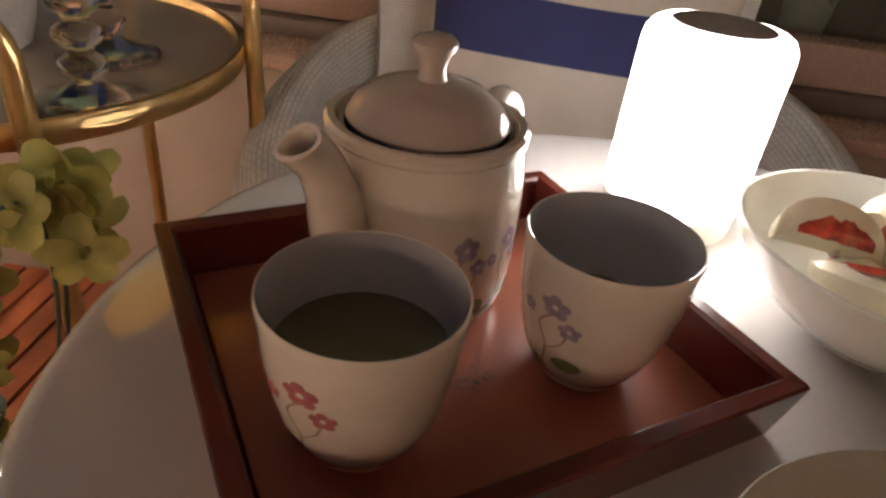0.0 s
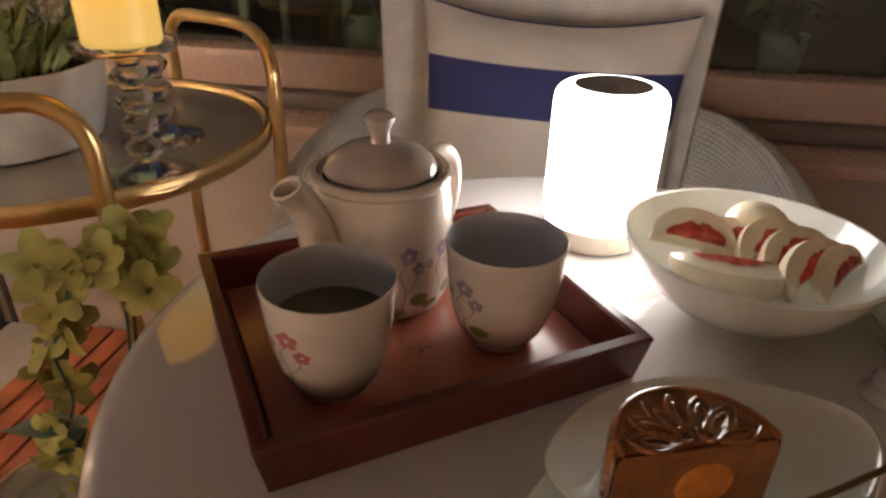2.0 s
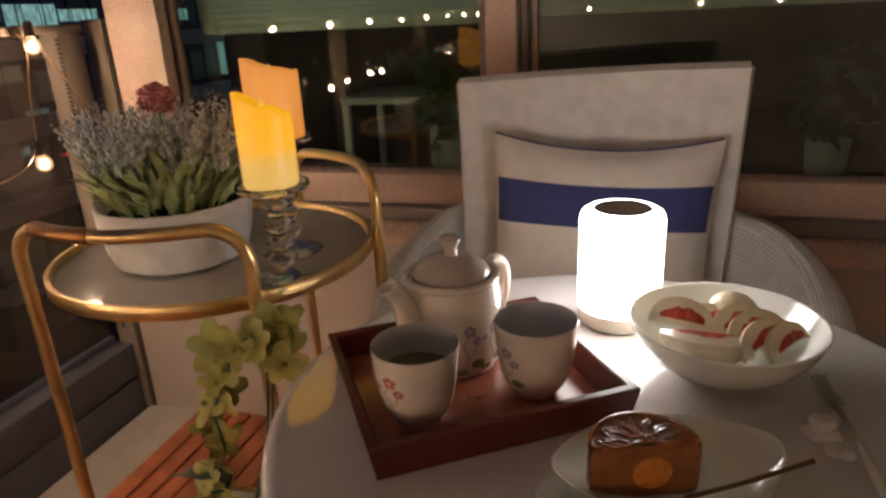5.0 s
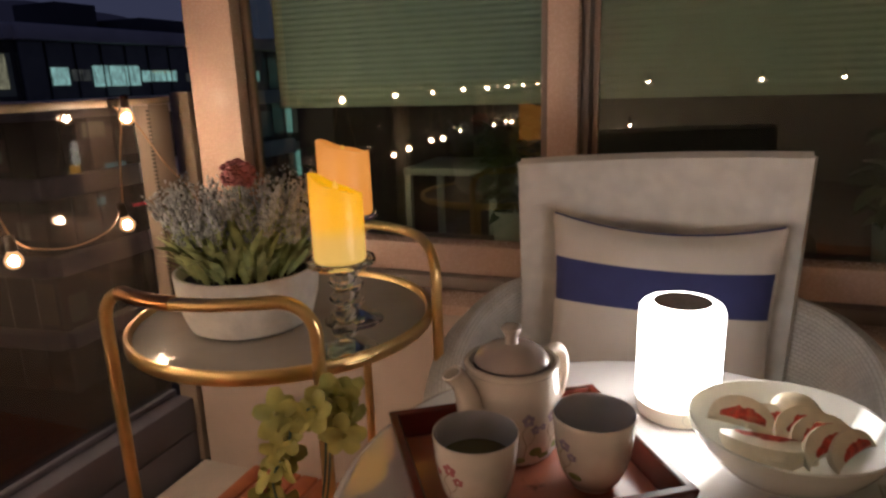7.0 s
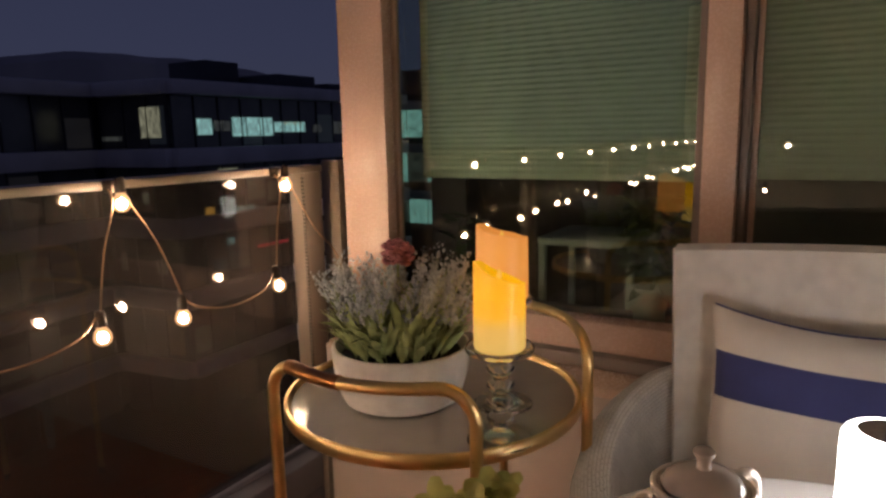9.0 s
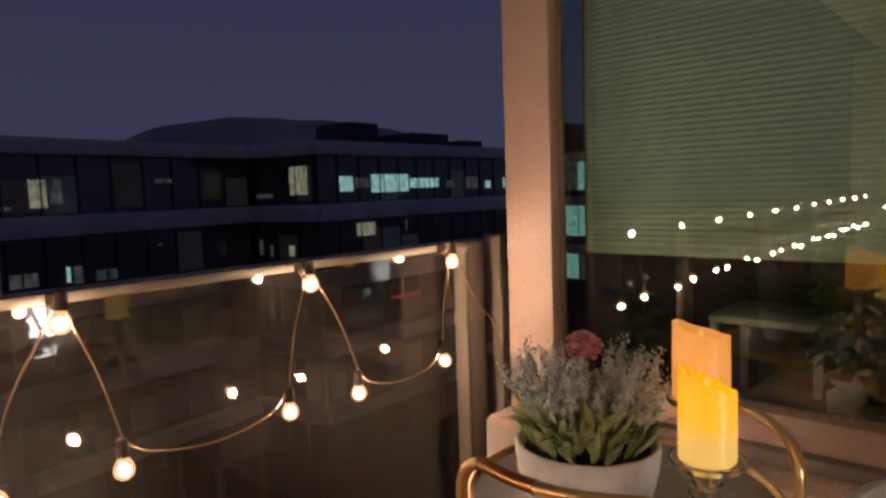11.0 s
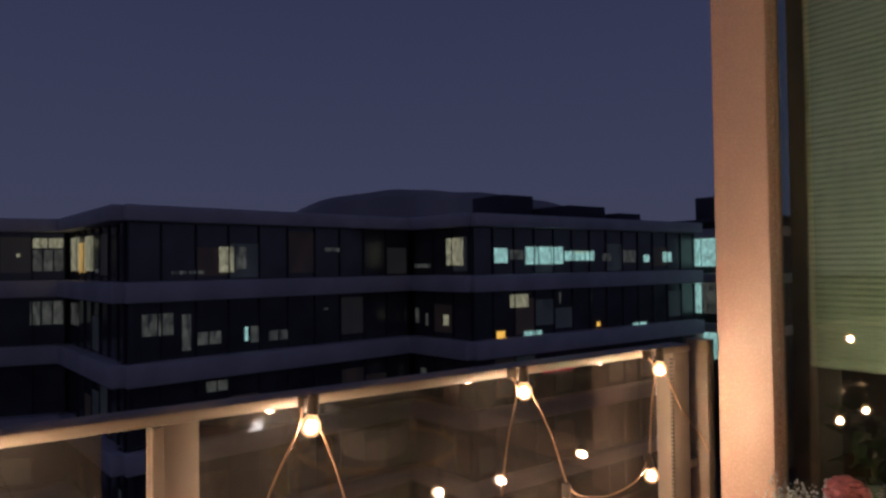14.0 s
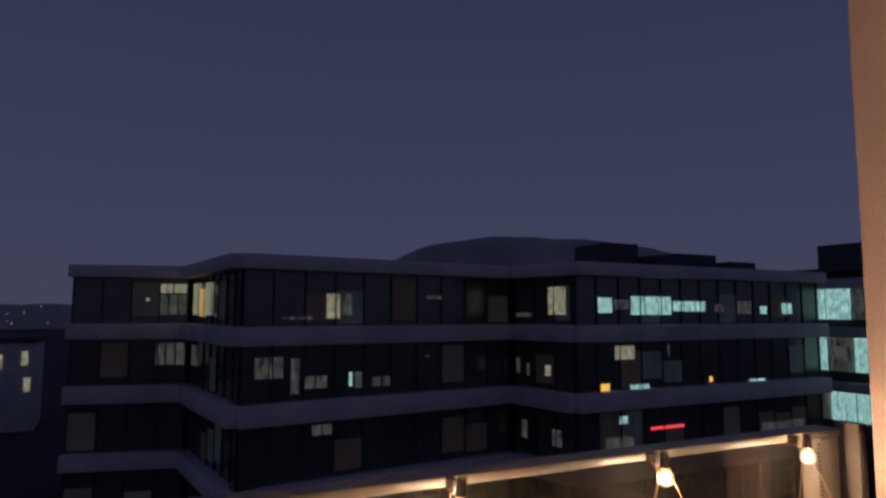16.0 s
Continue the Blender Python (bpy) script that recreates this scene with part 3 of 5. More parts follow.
# ---------------------------------------------------------------- round white table
table = thing("round_table", "round white glossy table beside a gold bar cart", "table", at=(0.3527, 0.3884, 0))
RT = 0.348
part("tabletop", lathe([(0, 0.690), (RT - 0.05, 0.690), (RT - 0.012, 0.694), (RT - 0.003, 0.702), (RT, 0.714), (RT, 0.730), (RT - 0.0015, 0.7375), (RT - 0.005, 0.7425), (RT - 0.011, 0.7450), (RT - 0.016, 0.7453), (0, 0.7452)], 128), TABLE, table, "glossy top with a thick rounded edge")
part("pedestal", lathe([(0, DECKZ), (0.20, DECKZ), (0.20, DECKZ + 0.012), (0.06, DECKZ + 0.03), (0.032, 0.05), (0.030, 0.63), (0.09, 0.689), (0, 0.689)], 40), TABLE, table)
TOP = 0.7455

# ---------------------------------------------------------------- tray
TA = 33.8
tray = thing("serving_tray", "square dark red lacquered wooden serving tray", "tray", at=(0.2075, 0.382, TOP), turn=TA)
W, D, HT, TH = 0.2513, 0.221, 0.0365, 0.0105
part("tray_floor", boxed((-W / 2 + TH, -D / 2 + TH, 0.002), (W / 2 - TH, D / 2 - TH, 0.0085), 0.0008), TRAY_IN, tray, "red-brown tray bottom lightened for the lamp's sheen")


FL = 0.0065


def tray_wall(half, reach, turn):
    """One mitred side that leans outwards; half: half its outer length at the foot, reach: how far out its foot stands."""
    bm = bmesh.new()
    rings = []
    for s_ in (-1, 1):
        ring = []
        for out_, z in ((0, 0), (FL * 0.93, HT - 0.002), (FL - 0.0015, HT), (FL - TH + 0.0015, HT), (FL - TH - 0.0005, HT - 0.002), (-TH, 0)):
            ring.append(bm.verts.new((s_ * (half + out_ - 0.0001), -(reach + out_), z)))
        rings.append(ring)
    for i in range(6):
        bm.faces.new((rings[0][i], rings[0][(i + 1) % 6], rings[1][(i + 1) % 6], rings[1][i]))
    bm.faces.new(rings[0])
    bm.faces.new(rings[1])
    part("tray_side", bm, TRAY, tray, smooth=False, at=pose(0, 0, 0, 0, 0, turn))


WB, DB = W / 2 - 0.0005, D / 2 - 0.0005
tray_wall(WB, DB, 0)
tray_wall(DB, WB, 90)
tray_wall(WB, DB, 180)
tray_wall(DB, WB, 270)
TRZ = TOP + 0.0088


# ---------------------------------------------------------------- painted motifs on round ware
def on_wall(prof, ang, z):
    """A point 0.25 mm proud of a turned wall; prof: (r, z) from foot to lip."""
    for (r0, z0), (r1, z1) in zip(prof, prof[1:]):
        if z0 <= z <= z1:
            r = r0 + (r1 - r0) * (z - z0) / max(1e-6, z1 - z0)
            return Vector(((r + 0.00025) * math.cos(ang), (r + 0.00025) * math.sin(ang), z))
    return Vector((prof[-1][0] * math.cos(ang), prof[-1][0] * math.sin(ang), z))


def patch(bm, prof, ang, z, du, dv, w, h, n=9):
    """An oval dab of paint; du, dv offset in metres along and up the wall."""
    r = on_wall(prof, ang, z).xy.length
    ring = []
    mid = bm.verts.new(on_wall(prof, ang + du / r, z + dv))
    for i in range(n):
        a = 2 * math.pi * i / n
        ring.append(bm.verts.new(on_wall(prof, ang + (du + w * math.cos(a)) / r, z + dv + h * math.sin(a))))
    for i in range(n):
        bm.faces.new((mid, ring[i], ring[(i + 1) % n]))


def stroke(bm, prof, ang, z, uv, w=0.0006):
    r = on_wall(prof, ang, z).xy.length
    pts = smooth_path([(u, v, 0) for u, v in uv], 5)
    vs = [[bm.verts.new(on_wall(prof, ang + (p.x + s * w) / r, z + p.y)) for s in (-1, 1)] for p in pts]
    for a, c in zip(vs, vs[1:]):
        bm.faces.new((a[0], a[1], c[1], c[0]))


def flower_spray(parent, prof, ang, z, petal, s=1.0, leafy=True):
    bm = bmesh.new()
    stroke(bm, prof, ang, z, [(0, 0), (0.002 * s, 0.010 * s), (-0.001 * s, 0.020 * s), (0.004 * s, 0.027 * s)])
    stroke(bm, prof, ang, z, [(0.001 * s, 0.008 * s), (0.007 * s, 0.014 * s), (0.009 * s, 0.020 * s)], 0.0005)
    stroke(bm, prof, ang, z, [(0, 0.002 * s), (-0.008 * s, 0.004 * s), (-0.013 * s, 0.001 * s)], 0.0005)
    part("stem_motif", bm, STEMINK, parent, "fine brown painted stems")
    bm = bmesh.new()
    for cu, cv, k in ((0.004, 0.030, 1.0), (0.0095, 0.022, 0.75), (-0.006, 0.024, 0.6)):
        for i in range(5):
            a = 2 * math.pi * i / 5 + 0.4
            patch(bm, prof, ang, z, (cu + 0.0030 * k * math.cos(a)) * s, (cv + 0.0030 * k * math.sin(a)) * s, 0.0022 * k * s, 0.0022 * k * s, 7)
    part("flower_motif", bm, petal, parent, "small painted flowers")
    if leafy:
        bm = bmesh.new()
        for cu, cv, w, h in ((0.010, 0.004, 0.0058, 0.0038), (-0.011, 0.002, 0.0045, 0.0030), (-0.004, -0.002, 0.006, 0.003)):
            patch(bm, prof, ang, z, cu * s, cv * s, w * s, h * s)
        part("leaf_motif", bm, LEAFINK, parent, "small painted green leaves")


CUPWALL = [(0.0231, 0.0031), (0.0261, 0.0061), (0.0313, 0.0149), (0.0354, 0.0263), (0.0384, 0.0413), (0.0405, 0.0579), (0.0418, 0.0755), (0.0420, 0.0786)]


def cup(x, y, petals, label, tea_z):
    c = thing("tea_cup", label, "cup", "pair of tea cups", at=(x, y, TRZ))
    part("body", lathe([(0, 0.001), (0.0195, 0.001), (0.021, 0.0), (0.0225, 0.0005)] + CUPWALL + [(0.0414, 0.0801), (0.0408, 0.0798)], 64), CERAMIC, c)
    part("inner_glaze", lathe([(0.0408, 0.0798), (0.0399, 0.0755), (0.0384, 0.058), (0.0364, 0.0413), (0.0333, 0.0263), (0.0292, 0.0158), (0.0205, 0.0079), (0, 0.007)], 64), CUP_IN, c, "grey-blue inner glaze")
    rt = float(np.interp(tea_z, [0.0263, 0.0413, 0.058], [0.0333, 0.0364, 0.0384])) - 0.0003
    part("tea", lathe([(0, tea_z - 0.003), (rt - 0.001, tea_z - 0.003), (rt, tea_z), (rt - 0.0012, tea_z - 0.0004), (0, tea_z - 0.0004)], 48), TEA, c, "clear green tea")
    for ang, z, pm, sz, lf in petals:
        flower_spray(c, CUPWALL, radians(ang), z, pm, sz, lf)
    return c


cup(0.1755, 0.309, [(-119, 0.018, PINK, 1.3, False), (-165, 0.030, PINK, 0.8, False), (60, 0.035, PINK, 0.8, False)], "cream tea cup with pink painted flowers, filled with tea", 0.050)
cup(0.2780, 0.381, [(-136, 0.017, VIOLET, 1.3, True), (165, 0.026, VIOLET, 0.8, True)], "cream tea cup with violet painted flowers, filled with tea", 0.034)

# ---------------------------------------------------------------- teapot
POTWALL = [(0.0507, 0.0056), (0.0537, 0.0112), (0.0557, 0.0280), (0.0559, 0.0513), (0.0547, 0.0764), (0.0527, 0.0876), (0.0517, 0.0932)]
pot = thing("teapot", "cream porcelain teapot with violet painted flowers", "teapot", at=(0.180, 0.426, TRZ))
pot.scale = (0.985, 0.985, 1.055)
part("body", lathe([(0.0000, 0.0019), (0.0453, 0.0019), (0.0473, 0.0000), (0.0497, 0.0028)] + POTWALL + [(0.0537, 0.0955), (0.0537, 0.0993), (0.0517, 0.1011), (0.0478, 0.1007), (0.0458, 0.0974), (0.0433, 0.0965), (0.0424, 0.0932), (0.0443, 0.0746), (0.0443, 0.0186), (0.0000, 0.0140)], 72), CERAMIC, pot)
lid = part("lid", lathe([(0.0000, 0.0937), (0.0394, 0.0965), (0.0419, 0.0983), (0.0428, 0.1002), (0.0419, 0.1030), (0.0374, 0.1086), (0.0286, 0.1142), (0.0177, 0.1176), (0.0079, 0.1188), (0.0000, 0.1193)], 64), LID, pot, "domed lid")
part("knob", lathe([(0.0000, 0.1176), (0.0084, 0.1176), (0.0071, 0.1212), (0.0067, 0.1249), (0.0084, 0.1300), (0.0113, 0.1337), (0.0116, 0.1361), (0.0094, 0.1384), (0.0049, 0.1396), (0.0000, 0.1398)], 36), LID, lid)
sa = radians(-123)
sd = Vector((math.cos(sa), math.sin(sa), 0))
pts, rad = [], []
for d, z, r in ((0.046, 0.036, 0.0205), (0.054, 0.048, 0.0185), (0.060, 0.062, 0.0155), (0.066, 0.081, 0.0125), (0.074, 0.0965, 0.0108), (0.085, 0.1075, 0.0104)):
    pts.append(sd * d + Vector((0, 0, z)))
    rad.append(r)
sp = smooth_path(pts, 5)
rr = np.interp(np.linspace(0, 5, len(sp)), range(6), rad).tolist()
bm = bmesh.new()
tube(bm, sp, rr, 20)
bm.normal_update()
end = [f for f in bm.faces if len(f.verts) == 20]
tip = max(end, key=lambda f: f.calc_center_median().z)
mouth = (sd * 0.42 + Vector((0, 0, 0.91))).normalized()
along = (sp[-1] - sp[-2]).normalized()
for v in tip.verts:
    v.co -= along * ((v.co - sp[-1]).dot(mouth) / along.dot(mouth))
bmesh.ops.inset_region(bm, faces=[tip], thickness=0.0026)
for k in range(3):
    bmesh.ops.inset_region(bm, faces=[tip], thickness=0.0004)
    bmesh.ops.translate(bm, verts=tip.verts, vec=-(mouth * (0.9 - 0.2 * k) + along * (0.1 + 0.2 * k)).normalized() * (0.002 + 0.005 * k))
part("spout", bm, CERAMIC, pot, "short curved spout")
hd = Vector((math.cos(sa + math.pi), math.sin(sa + math.pi), 0))
hp = smooth_path([hd * d + Vector((0, 0, z)) for d, z in ((0.048, 0.087), (0.061, 0.0965), (0.077, 0.091), (0.0835, 0.074), (0.081, 0.053), (0.071, 0.035), (0.051, 0.024))], 6)
bm = bmesh.new()
tube(bm, hp, 0.0068, 14)
part("handle", bm, CERAMIC, pot, "looped ear handle")
flower_spray(pot, POTWALL, radians(-96), 0.015, VIOLET, 1.2)
flower_spray(pot, POTWALL, radians(-62), 0.013, VIOLET, 1.4)
flower_spray(pot, POTWALL, radians(-30), 0.014, VIOLET, 1.3)
bm = bmesh.new()
rnd = random.Random(9)
for i in range(38):
    blob(bm, (rnd.gauss(0.222, 0.010), rnd.gauss(0.354, 0.006), TRZ + 0.0002), rnd.uniform(0.0008, 0.0022), (1, 1, 0.35))
solid("water_drops", bm, CLEAR, "small water drops on the tray", "water", "stuff")

# ---------------------------------------------------------------- lamp
lamp = thing("table_lamp", "lit white cylindrical bedside lamp with grey top", "lamp", at=(0.3530, 0.578, TOP))
part("base", lathe([(0.0000, 0.0009), (0.0452, 0.0009), (0.0476, 0.0028), (0.0485, 0.0074), (0.0490, 0.0227), (0.0000, 0.0227)], 64), LAMP_BASE, lamp, "cream plastic base ring")
part("shade", lathe([(0.0000, 0.0228), (0.0499, 0.0228), (0.0504, 0.0250), (0.0504, 0.1323), (0.0495, 0.1388), (0.0467, 0.1438), (0.0423, 0.1466), (0.0360, 0.1478), (0.0355, 0.1466), (0.0000, 0.1466)], 64), LAMP_W, lamp, "glowing white diffuser")
part("speaker_top", lathe([(0.0000, 0.1471), (0.0341, 0.1471), (0.0349, 0.1476), (0.0341, 0.1483), (0.0000, 0.1486)], 48), LAMP_TOP, lamp, "grey cloth-covered top disc")
LB = [(0.0486, 0.004), (0.0491, 0.0226)]
bm = bmesh.new()
for i in range(20):
    a, c = 2 * math.pi * i / 20, 2 * math.pi * (i + 1) / 20
    q = [on_wall(LB, radians(-72) + r * math.cos(k) / 0.051, 0.0135 + r * math.sin(k)) for r, k in ((0.0075, a), (0.0075, c), (0.0069, c), (0.0069, a))]
    bm.faces.new([bm.verts.new(v) for v in q])
stroke(bm, LB, radians(-72), 0.0135, [(-0.0028, 0.0), (0.0, 0.0002), (0.0028, 0.0)], 0.0005)
part("button", bm, BUTTON, lamp, "round printed power button")

# ---------------------------------------------------------------- fruit bowl
bowl = thing("fruit_bowl", "white glazed bowl holding cut peach slices", "bowl", at=(0.463, 0.464, TOP))
BW = [(0.0397, 0.0030), (0.0522, 0.0091), (0.0690, 0.0211), (0.0836, 0.0362), (0.0930, 0.0513), (0.0977, 0.0627)]
part("body", lathe([(0.0000, 0.0023), (0.0345, 0.0023), (0.0355, 0.0000), (0.0387, 0.0000)] + BW + [(0.0984, 0.0642), (0.0972, 0.0653), (0.0953, 0.0646), (0.0899, 0.0513), (0.0805, 0.0370), (0.0658, 0.0226), (0.0491, 0.0121), (0.0313, 0.0076), (0.0000, 0.0068)], 80), BOWL, bowl)


def peach_slice(m, length, width, height, k):
    """A crescent wedge lying on its side: pale flesh, ragged red inner edge."""
    t = thing("peach_slice", "pale cut peach slice with a red core edge", "fruit", "peach slices in the bowl")
    t.matrix_basis = m
    rnd2 = random.Random(k)
    bm = bmesh.new()
    rows, n = [], 14
    for i in range(n + 1):
        a = math.pi * (0.04 + 0.92 * i / n)
        s_ = math.sin(a)
        x = -math.cos(a) * length / 2
        back, front = s_ * length * 0.42, s_ * length * 0.42 - width * (0.15 + 0.85 * s_)
        hh = height * (0.12 + 0.88 * s_ ** 0.7)
        rows.append([bm.verts.new(q) for q in ((x, back, hh * 0.25), (x, back - 0.002, hh * 0.75), (x, back - width * 0.28 * s_, hh), (x, front + 0.002, hh * 0.62), (x, front, hh * 0.35), (x, front + 0.003, 0), (x, back - 0.003, 0))])
    for p, q in zip(rows, rows[1:]):
        for j in range(7):
            bm.faces.new((p[j], p[(j + 1) % 7], q[(j + 1) % 7], q[j]))
    bm.faces.new(rows[0])
    bm.faces.new(rows[-1])
    part("flesh", bm, PEACH, t)
    bm = bmesh.new()
    cols, reach = [], 0.0
    for i in range(19):
        q = i / 18
        a = math.pi * (0.27 + 0.48 * q)
        s_ = math.sin(a)
        x, back, front = -math.cos(a) * length / 2, s_ * length * 0.42, s_ * length * 0.42 - width * (0.15 + 0.85 * s_)
        hh = height * (0.12 + 0.88 * s_ ** 0.7)
        reach = 0.5 * reach + 0.5 * math.sin(math.pi * q) ** 0.8 * rnd2.uniform(0.3, 1.0)
        rim, crest = Vector((x, front + 0.002, hh * 0.62)), Vector((x, back - width * 0.28 * s_, hh))
        lift = Vector((0, -0.0003, 0.0006))
        cols.append([bm.verts.new(p) for p in (Vector((x, front - 0.0004, hh * (0.5 - 0.16 * reach))), rim + lift, rim + (crest - rim) * 0.31 * reach + lift, rim + (crest - rim) * (0.03 + 0.62 * reach) + lift)])
    for p, q in zip(cols, cols[1:]):
        for j in range(3):
            bm.faces.new((p[j], p[j + 1], q[j + 1], q[j]))
    part("red_core", bm, PEACHRED, t, "ragged red flesh where the stone sat")


SL = [(-0.050, 0.006, 0.044, 8, 6, -4, 0.066, 0.030, 0.026, 1), (-0.026, -0.030, 0.046, -24, -4, 182, 0.086, 0.036, 0.026, 2),
      (0.020, 0.000, 0.046, 4, -6, 30, 0.064, 0.026, 0.024, 4), (0.036, -0.020, 0.046, 6, -8, 36, 0.070, 0.025, 0.024, 5), (0.046, -0.040, 0.045, 10, -10, 38, 0.070, 0.025, 0.024, 6),
      (0.064, -0.036, 0.045, 12, -12, 48, 0.058, 0.024, 0.022, 7), (-0.012, 0.012, 0.042, 0, 0, 12, 0.060, 0.026, 0.022, 3),
      (-0.022, -0.020, 0.022, 0, 0, 20, 0.050, 0.026, 0.024, 10), (0.014, -0.022, 0.022, 0, 0, 50, 0.050, 0.026, 0.024, 11), (0.000, 0.004, 0.022, 0, 0, -30, 0.052, 0.028, 0.024, 12), (0.026, 0.006, 0.024, 0, 0, 95, 0.050, 0.026, 0.024, 13), (-0.020, 0.016, 0.026, 0, 0, 200, 0.048, 0.026, 0.022, 14)]
for x, y, z, rx, ry, rz, ln, wd, ht, k in SL:
    peach_slice(pose(0.463 + x * 0.88, 0.464 + y * 0.88, TOP + z + 0.005, rx, ry, rz), ln, wd, ht, k)
t = thing("peach_half", "pale peeled peach half lying in the bowl", "fruit", at=(0.463 + 0.012, 0.464 + 0.038, TOP + 0.058))
bm = bmesh.new()
bmesh.ops.create_icosphere(bm, subdivisions=3, radius=0.026, matrix=pose(0, 0, 0, 20, 15, 0) @ Matrix.Diagonal((1.0, 0.75, 0.85, 1)))
part("flesh", bm, PEACH, t)

# ---------------------------------------------------------------- mooncake on dishes
def dish(name, label, cx, cy, z, a, length, width, rim, mt):
    """A leaf-shaped shallow dish with a lifted pointed lip."""
    t = thing(name, label, "plate", at=(cx, cy, z), turn=a)
    bm = bmesh.new()
    seg = 72
    prof = [(0.0, 0.0035, 0), (0.45, 0.0035, 0), (0.50, 0.0, 0), (0.54, 0.0, 0), (0.62, 0.004, 0), (0.85, rim * 0.5, 1), (0.985, rim * 0.93, 1), (1.0, rim, 1), (0.985, rim + 0.001, 1), (0.955, rim * 0.9, 1), (0.80, rim * 0.42 + 0.003, 1), (0.58, 0.0072, 0), (0.0, 0.0065, 0)]
    rings = []
    for f, zz, lift in prof:
        if f == 0:
            rings.append([bm.verts.new((0, 0, zz))])
            continue
        ring = []
        for i in range(seg):
            th = 2 * math.pi * i / seg
            k = abs(math.cos(th)) ** 6
            rx = length * 0.5 * (1 + 0.10 * k * (f > 0.6))
            ry = width * 0.5 * (1 - 0.06 * k)
            ring.append(bm.verts.new((f * rx * math.cos(th), f * ry * math.sin(th), zz + lift * 0.006 * k)))
        rings.append(ring)
    for p, q in zip(rings, rings[1:]):
        for i in range(seg):
            j = (i + 1) % seg
            if len(p) == 1:
                bm.faces.new((p[0], q[i], q[j]))
            elif len(q) == 1:
                bm.faces.new((p[i], p[j], q[0]))
            else:
                bm.faces.new((p[i], p[j], q[j], q[i]))
    part("body", bm, mt, t)
    return t


dish("lower_dish", "pale celadon leaf-shaped dish under another dish", 0.392, 0.243, TOP, 22, 0.172, 0.122, 0.011, CELADON)
dish("upper_dish", "pale celadon leaf-shaped dish under a halved mooncake", 0.403, 0.266, TOP + 0.0095, 22, 0.175, 0.130, 0.018, CELADON)
CZ = TOP + 0.0168
CA = 18.5
cake = thing("mooncake_half", "golden-brown mooncake half with a pressed swirl top", "cake", at=(0.384, 0.2315, CZ), turn=CA)
HW, CH = 0.0425, 0.0465
out = []
for i in range(49):
    a = math.pi * i / 48
    sc = 1 + 0.022 * math.cos(20 * a)
    out.append((HW * sc * math.cos(a), HW * 1.02 * sc * math.sin(a)))
bm = bmesh.new()
levels = [(0.93, 0.0), (0.985, 0.002), (1.0, 0.008), (1.0, CH - 0.008), (0.985, CH - 0.003), (0.94, CH)]
rows = [[bm.verts.new((x * f, 0.0008 + y * f, z)) for x, y in out] for f, z in levels]
for a, c in zip(rows, rows[1:]):
    for i in range(48):
        bm.faces.new((a[i], a[i + 1], c[i + 1], c[i]))
bm.faces.new(rows[-1])
bm.faces.new(rows[0])
part("crust", bm, CRUST, cake, "shiny baked crust with fluted side")
bm = bmesh.new()
face = [(-HW * 0.92, 0), (-HW * 0.99, 0.004), (-HW, CH - 0.008), (-HW * 0.93, CH - 0.001), (HW * 0.93, CH - 0.001), (HW, CH - 0.008), (HW * 0.99, 0.004), (HW * 0.92, 0)]
fv = [[bm.verts.new((x, y, z)) for x, z in face] for y in (0.0007, -0.0006)]
bm.faces.new(fv[1])
for i in range(8):
    bm.faces.new((fv[0][i], fv[0][(i + 1) % 8], fv[1][(i + 1) % 8], fv[1][i]))
part("filling", bm, FILLING, cake, "dense brown lotus paste on the cut face")
bm = bmesh.new()
bmesh.ops.create_uvsphere(bm, u_segments=20, v_segments=12, radius=0.0155, matrix=Matrix.Translation((0.006, -0.0006, 0.021)) @ Matrix.Diagonal((1.0, 0.13, 0.92, 1)))
part("yolk", bm, YOLK, cake, "orange salted egg yolk")


def swirl(pts, r=0.0016):
    part("swirl", tubed(smooth_path([(x, y, CH + 0.0004) for x, y in pts], 5), r, 8), CRUST, cake)


for k in range(7):
    a = math.pi * (k + 0.5) / 7
    c, s = math.cos(a), math.sin(a)
    px, py = -s, c
    for w in (0.0062, 0.0030):
        L0, L1 = 0.010, 0.036 if w > 0.005 else 0.030
        swirl([(c * L0, s * L0), (c * (L0 + L1) / 2 + px * w, s * (L0 + L1) / 2 + py * w), (c * L1, s * L1), (c * (L0 + L1) / 2 - px * w, s * (L0 + L1) / 2 - py * w), (c * L0, s * L0)])
swirl([(0.0405 * math.cos(math.pi * i / 24), 0.0008 + 0.0405 * math.sin(math.pi * i / 24)) for i in range(25)], 0.0018)
for k in (-1, 1):
    swirl([(k * (0.006 + 0.0045 * math.cos(q)), 0.0075 + 0.0045 * math.sin(q)) for q in np.linspace(0, 5.5, 9).tolist()], 0.0014)
pick = thing("cake_pick", "thin dark bronze cake pick resting on the dish", "cutlery")
part("shaft", tubed(smooth_path([(0.414, 0.225, TOP + 0.026), (0.457, 0.248, TOP + 0.029), (0.512, 0.281, TOP + 0.034)], 4), [0.0019] * 8 + [0.0024], 8), PICK, pick, "dark bronze shaft")
part("bead", lathe([(0, -0.003), (0.0022, -0.0015), (0.0026, 0), (0.0022, 0.0015), (0, 0.003)], 12), GOLD, pick, at=pose(0.512, 0.281, TOP + 0.034))

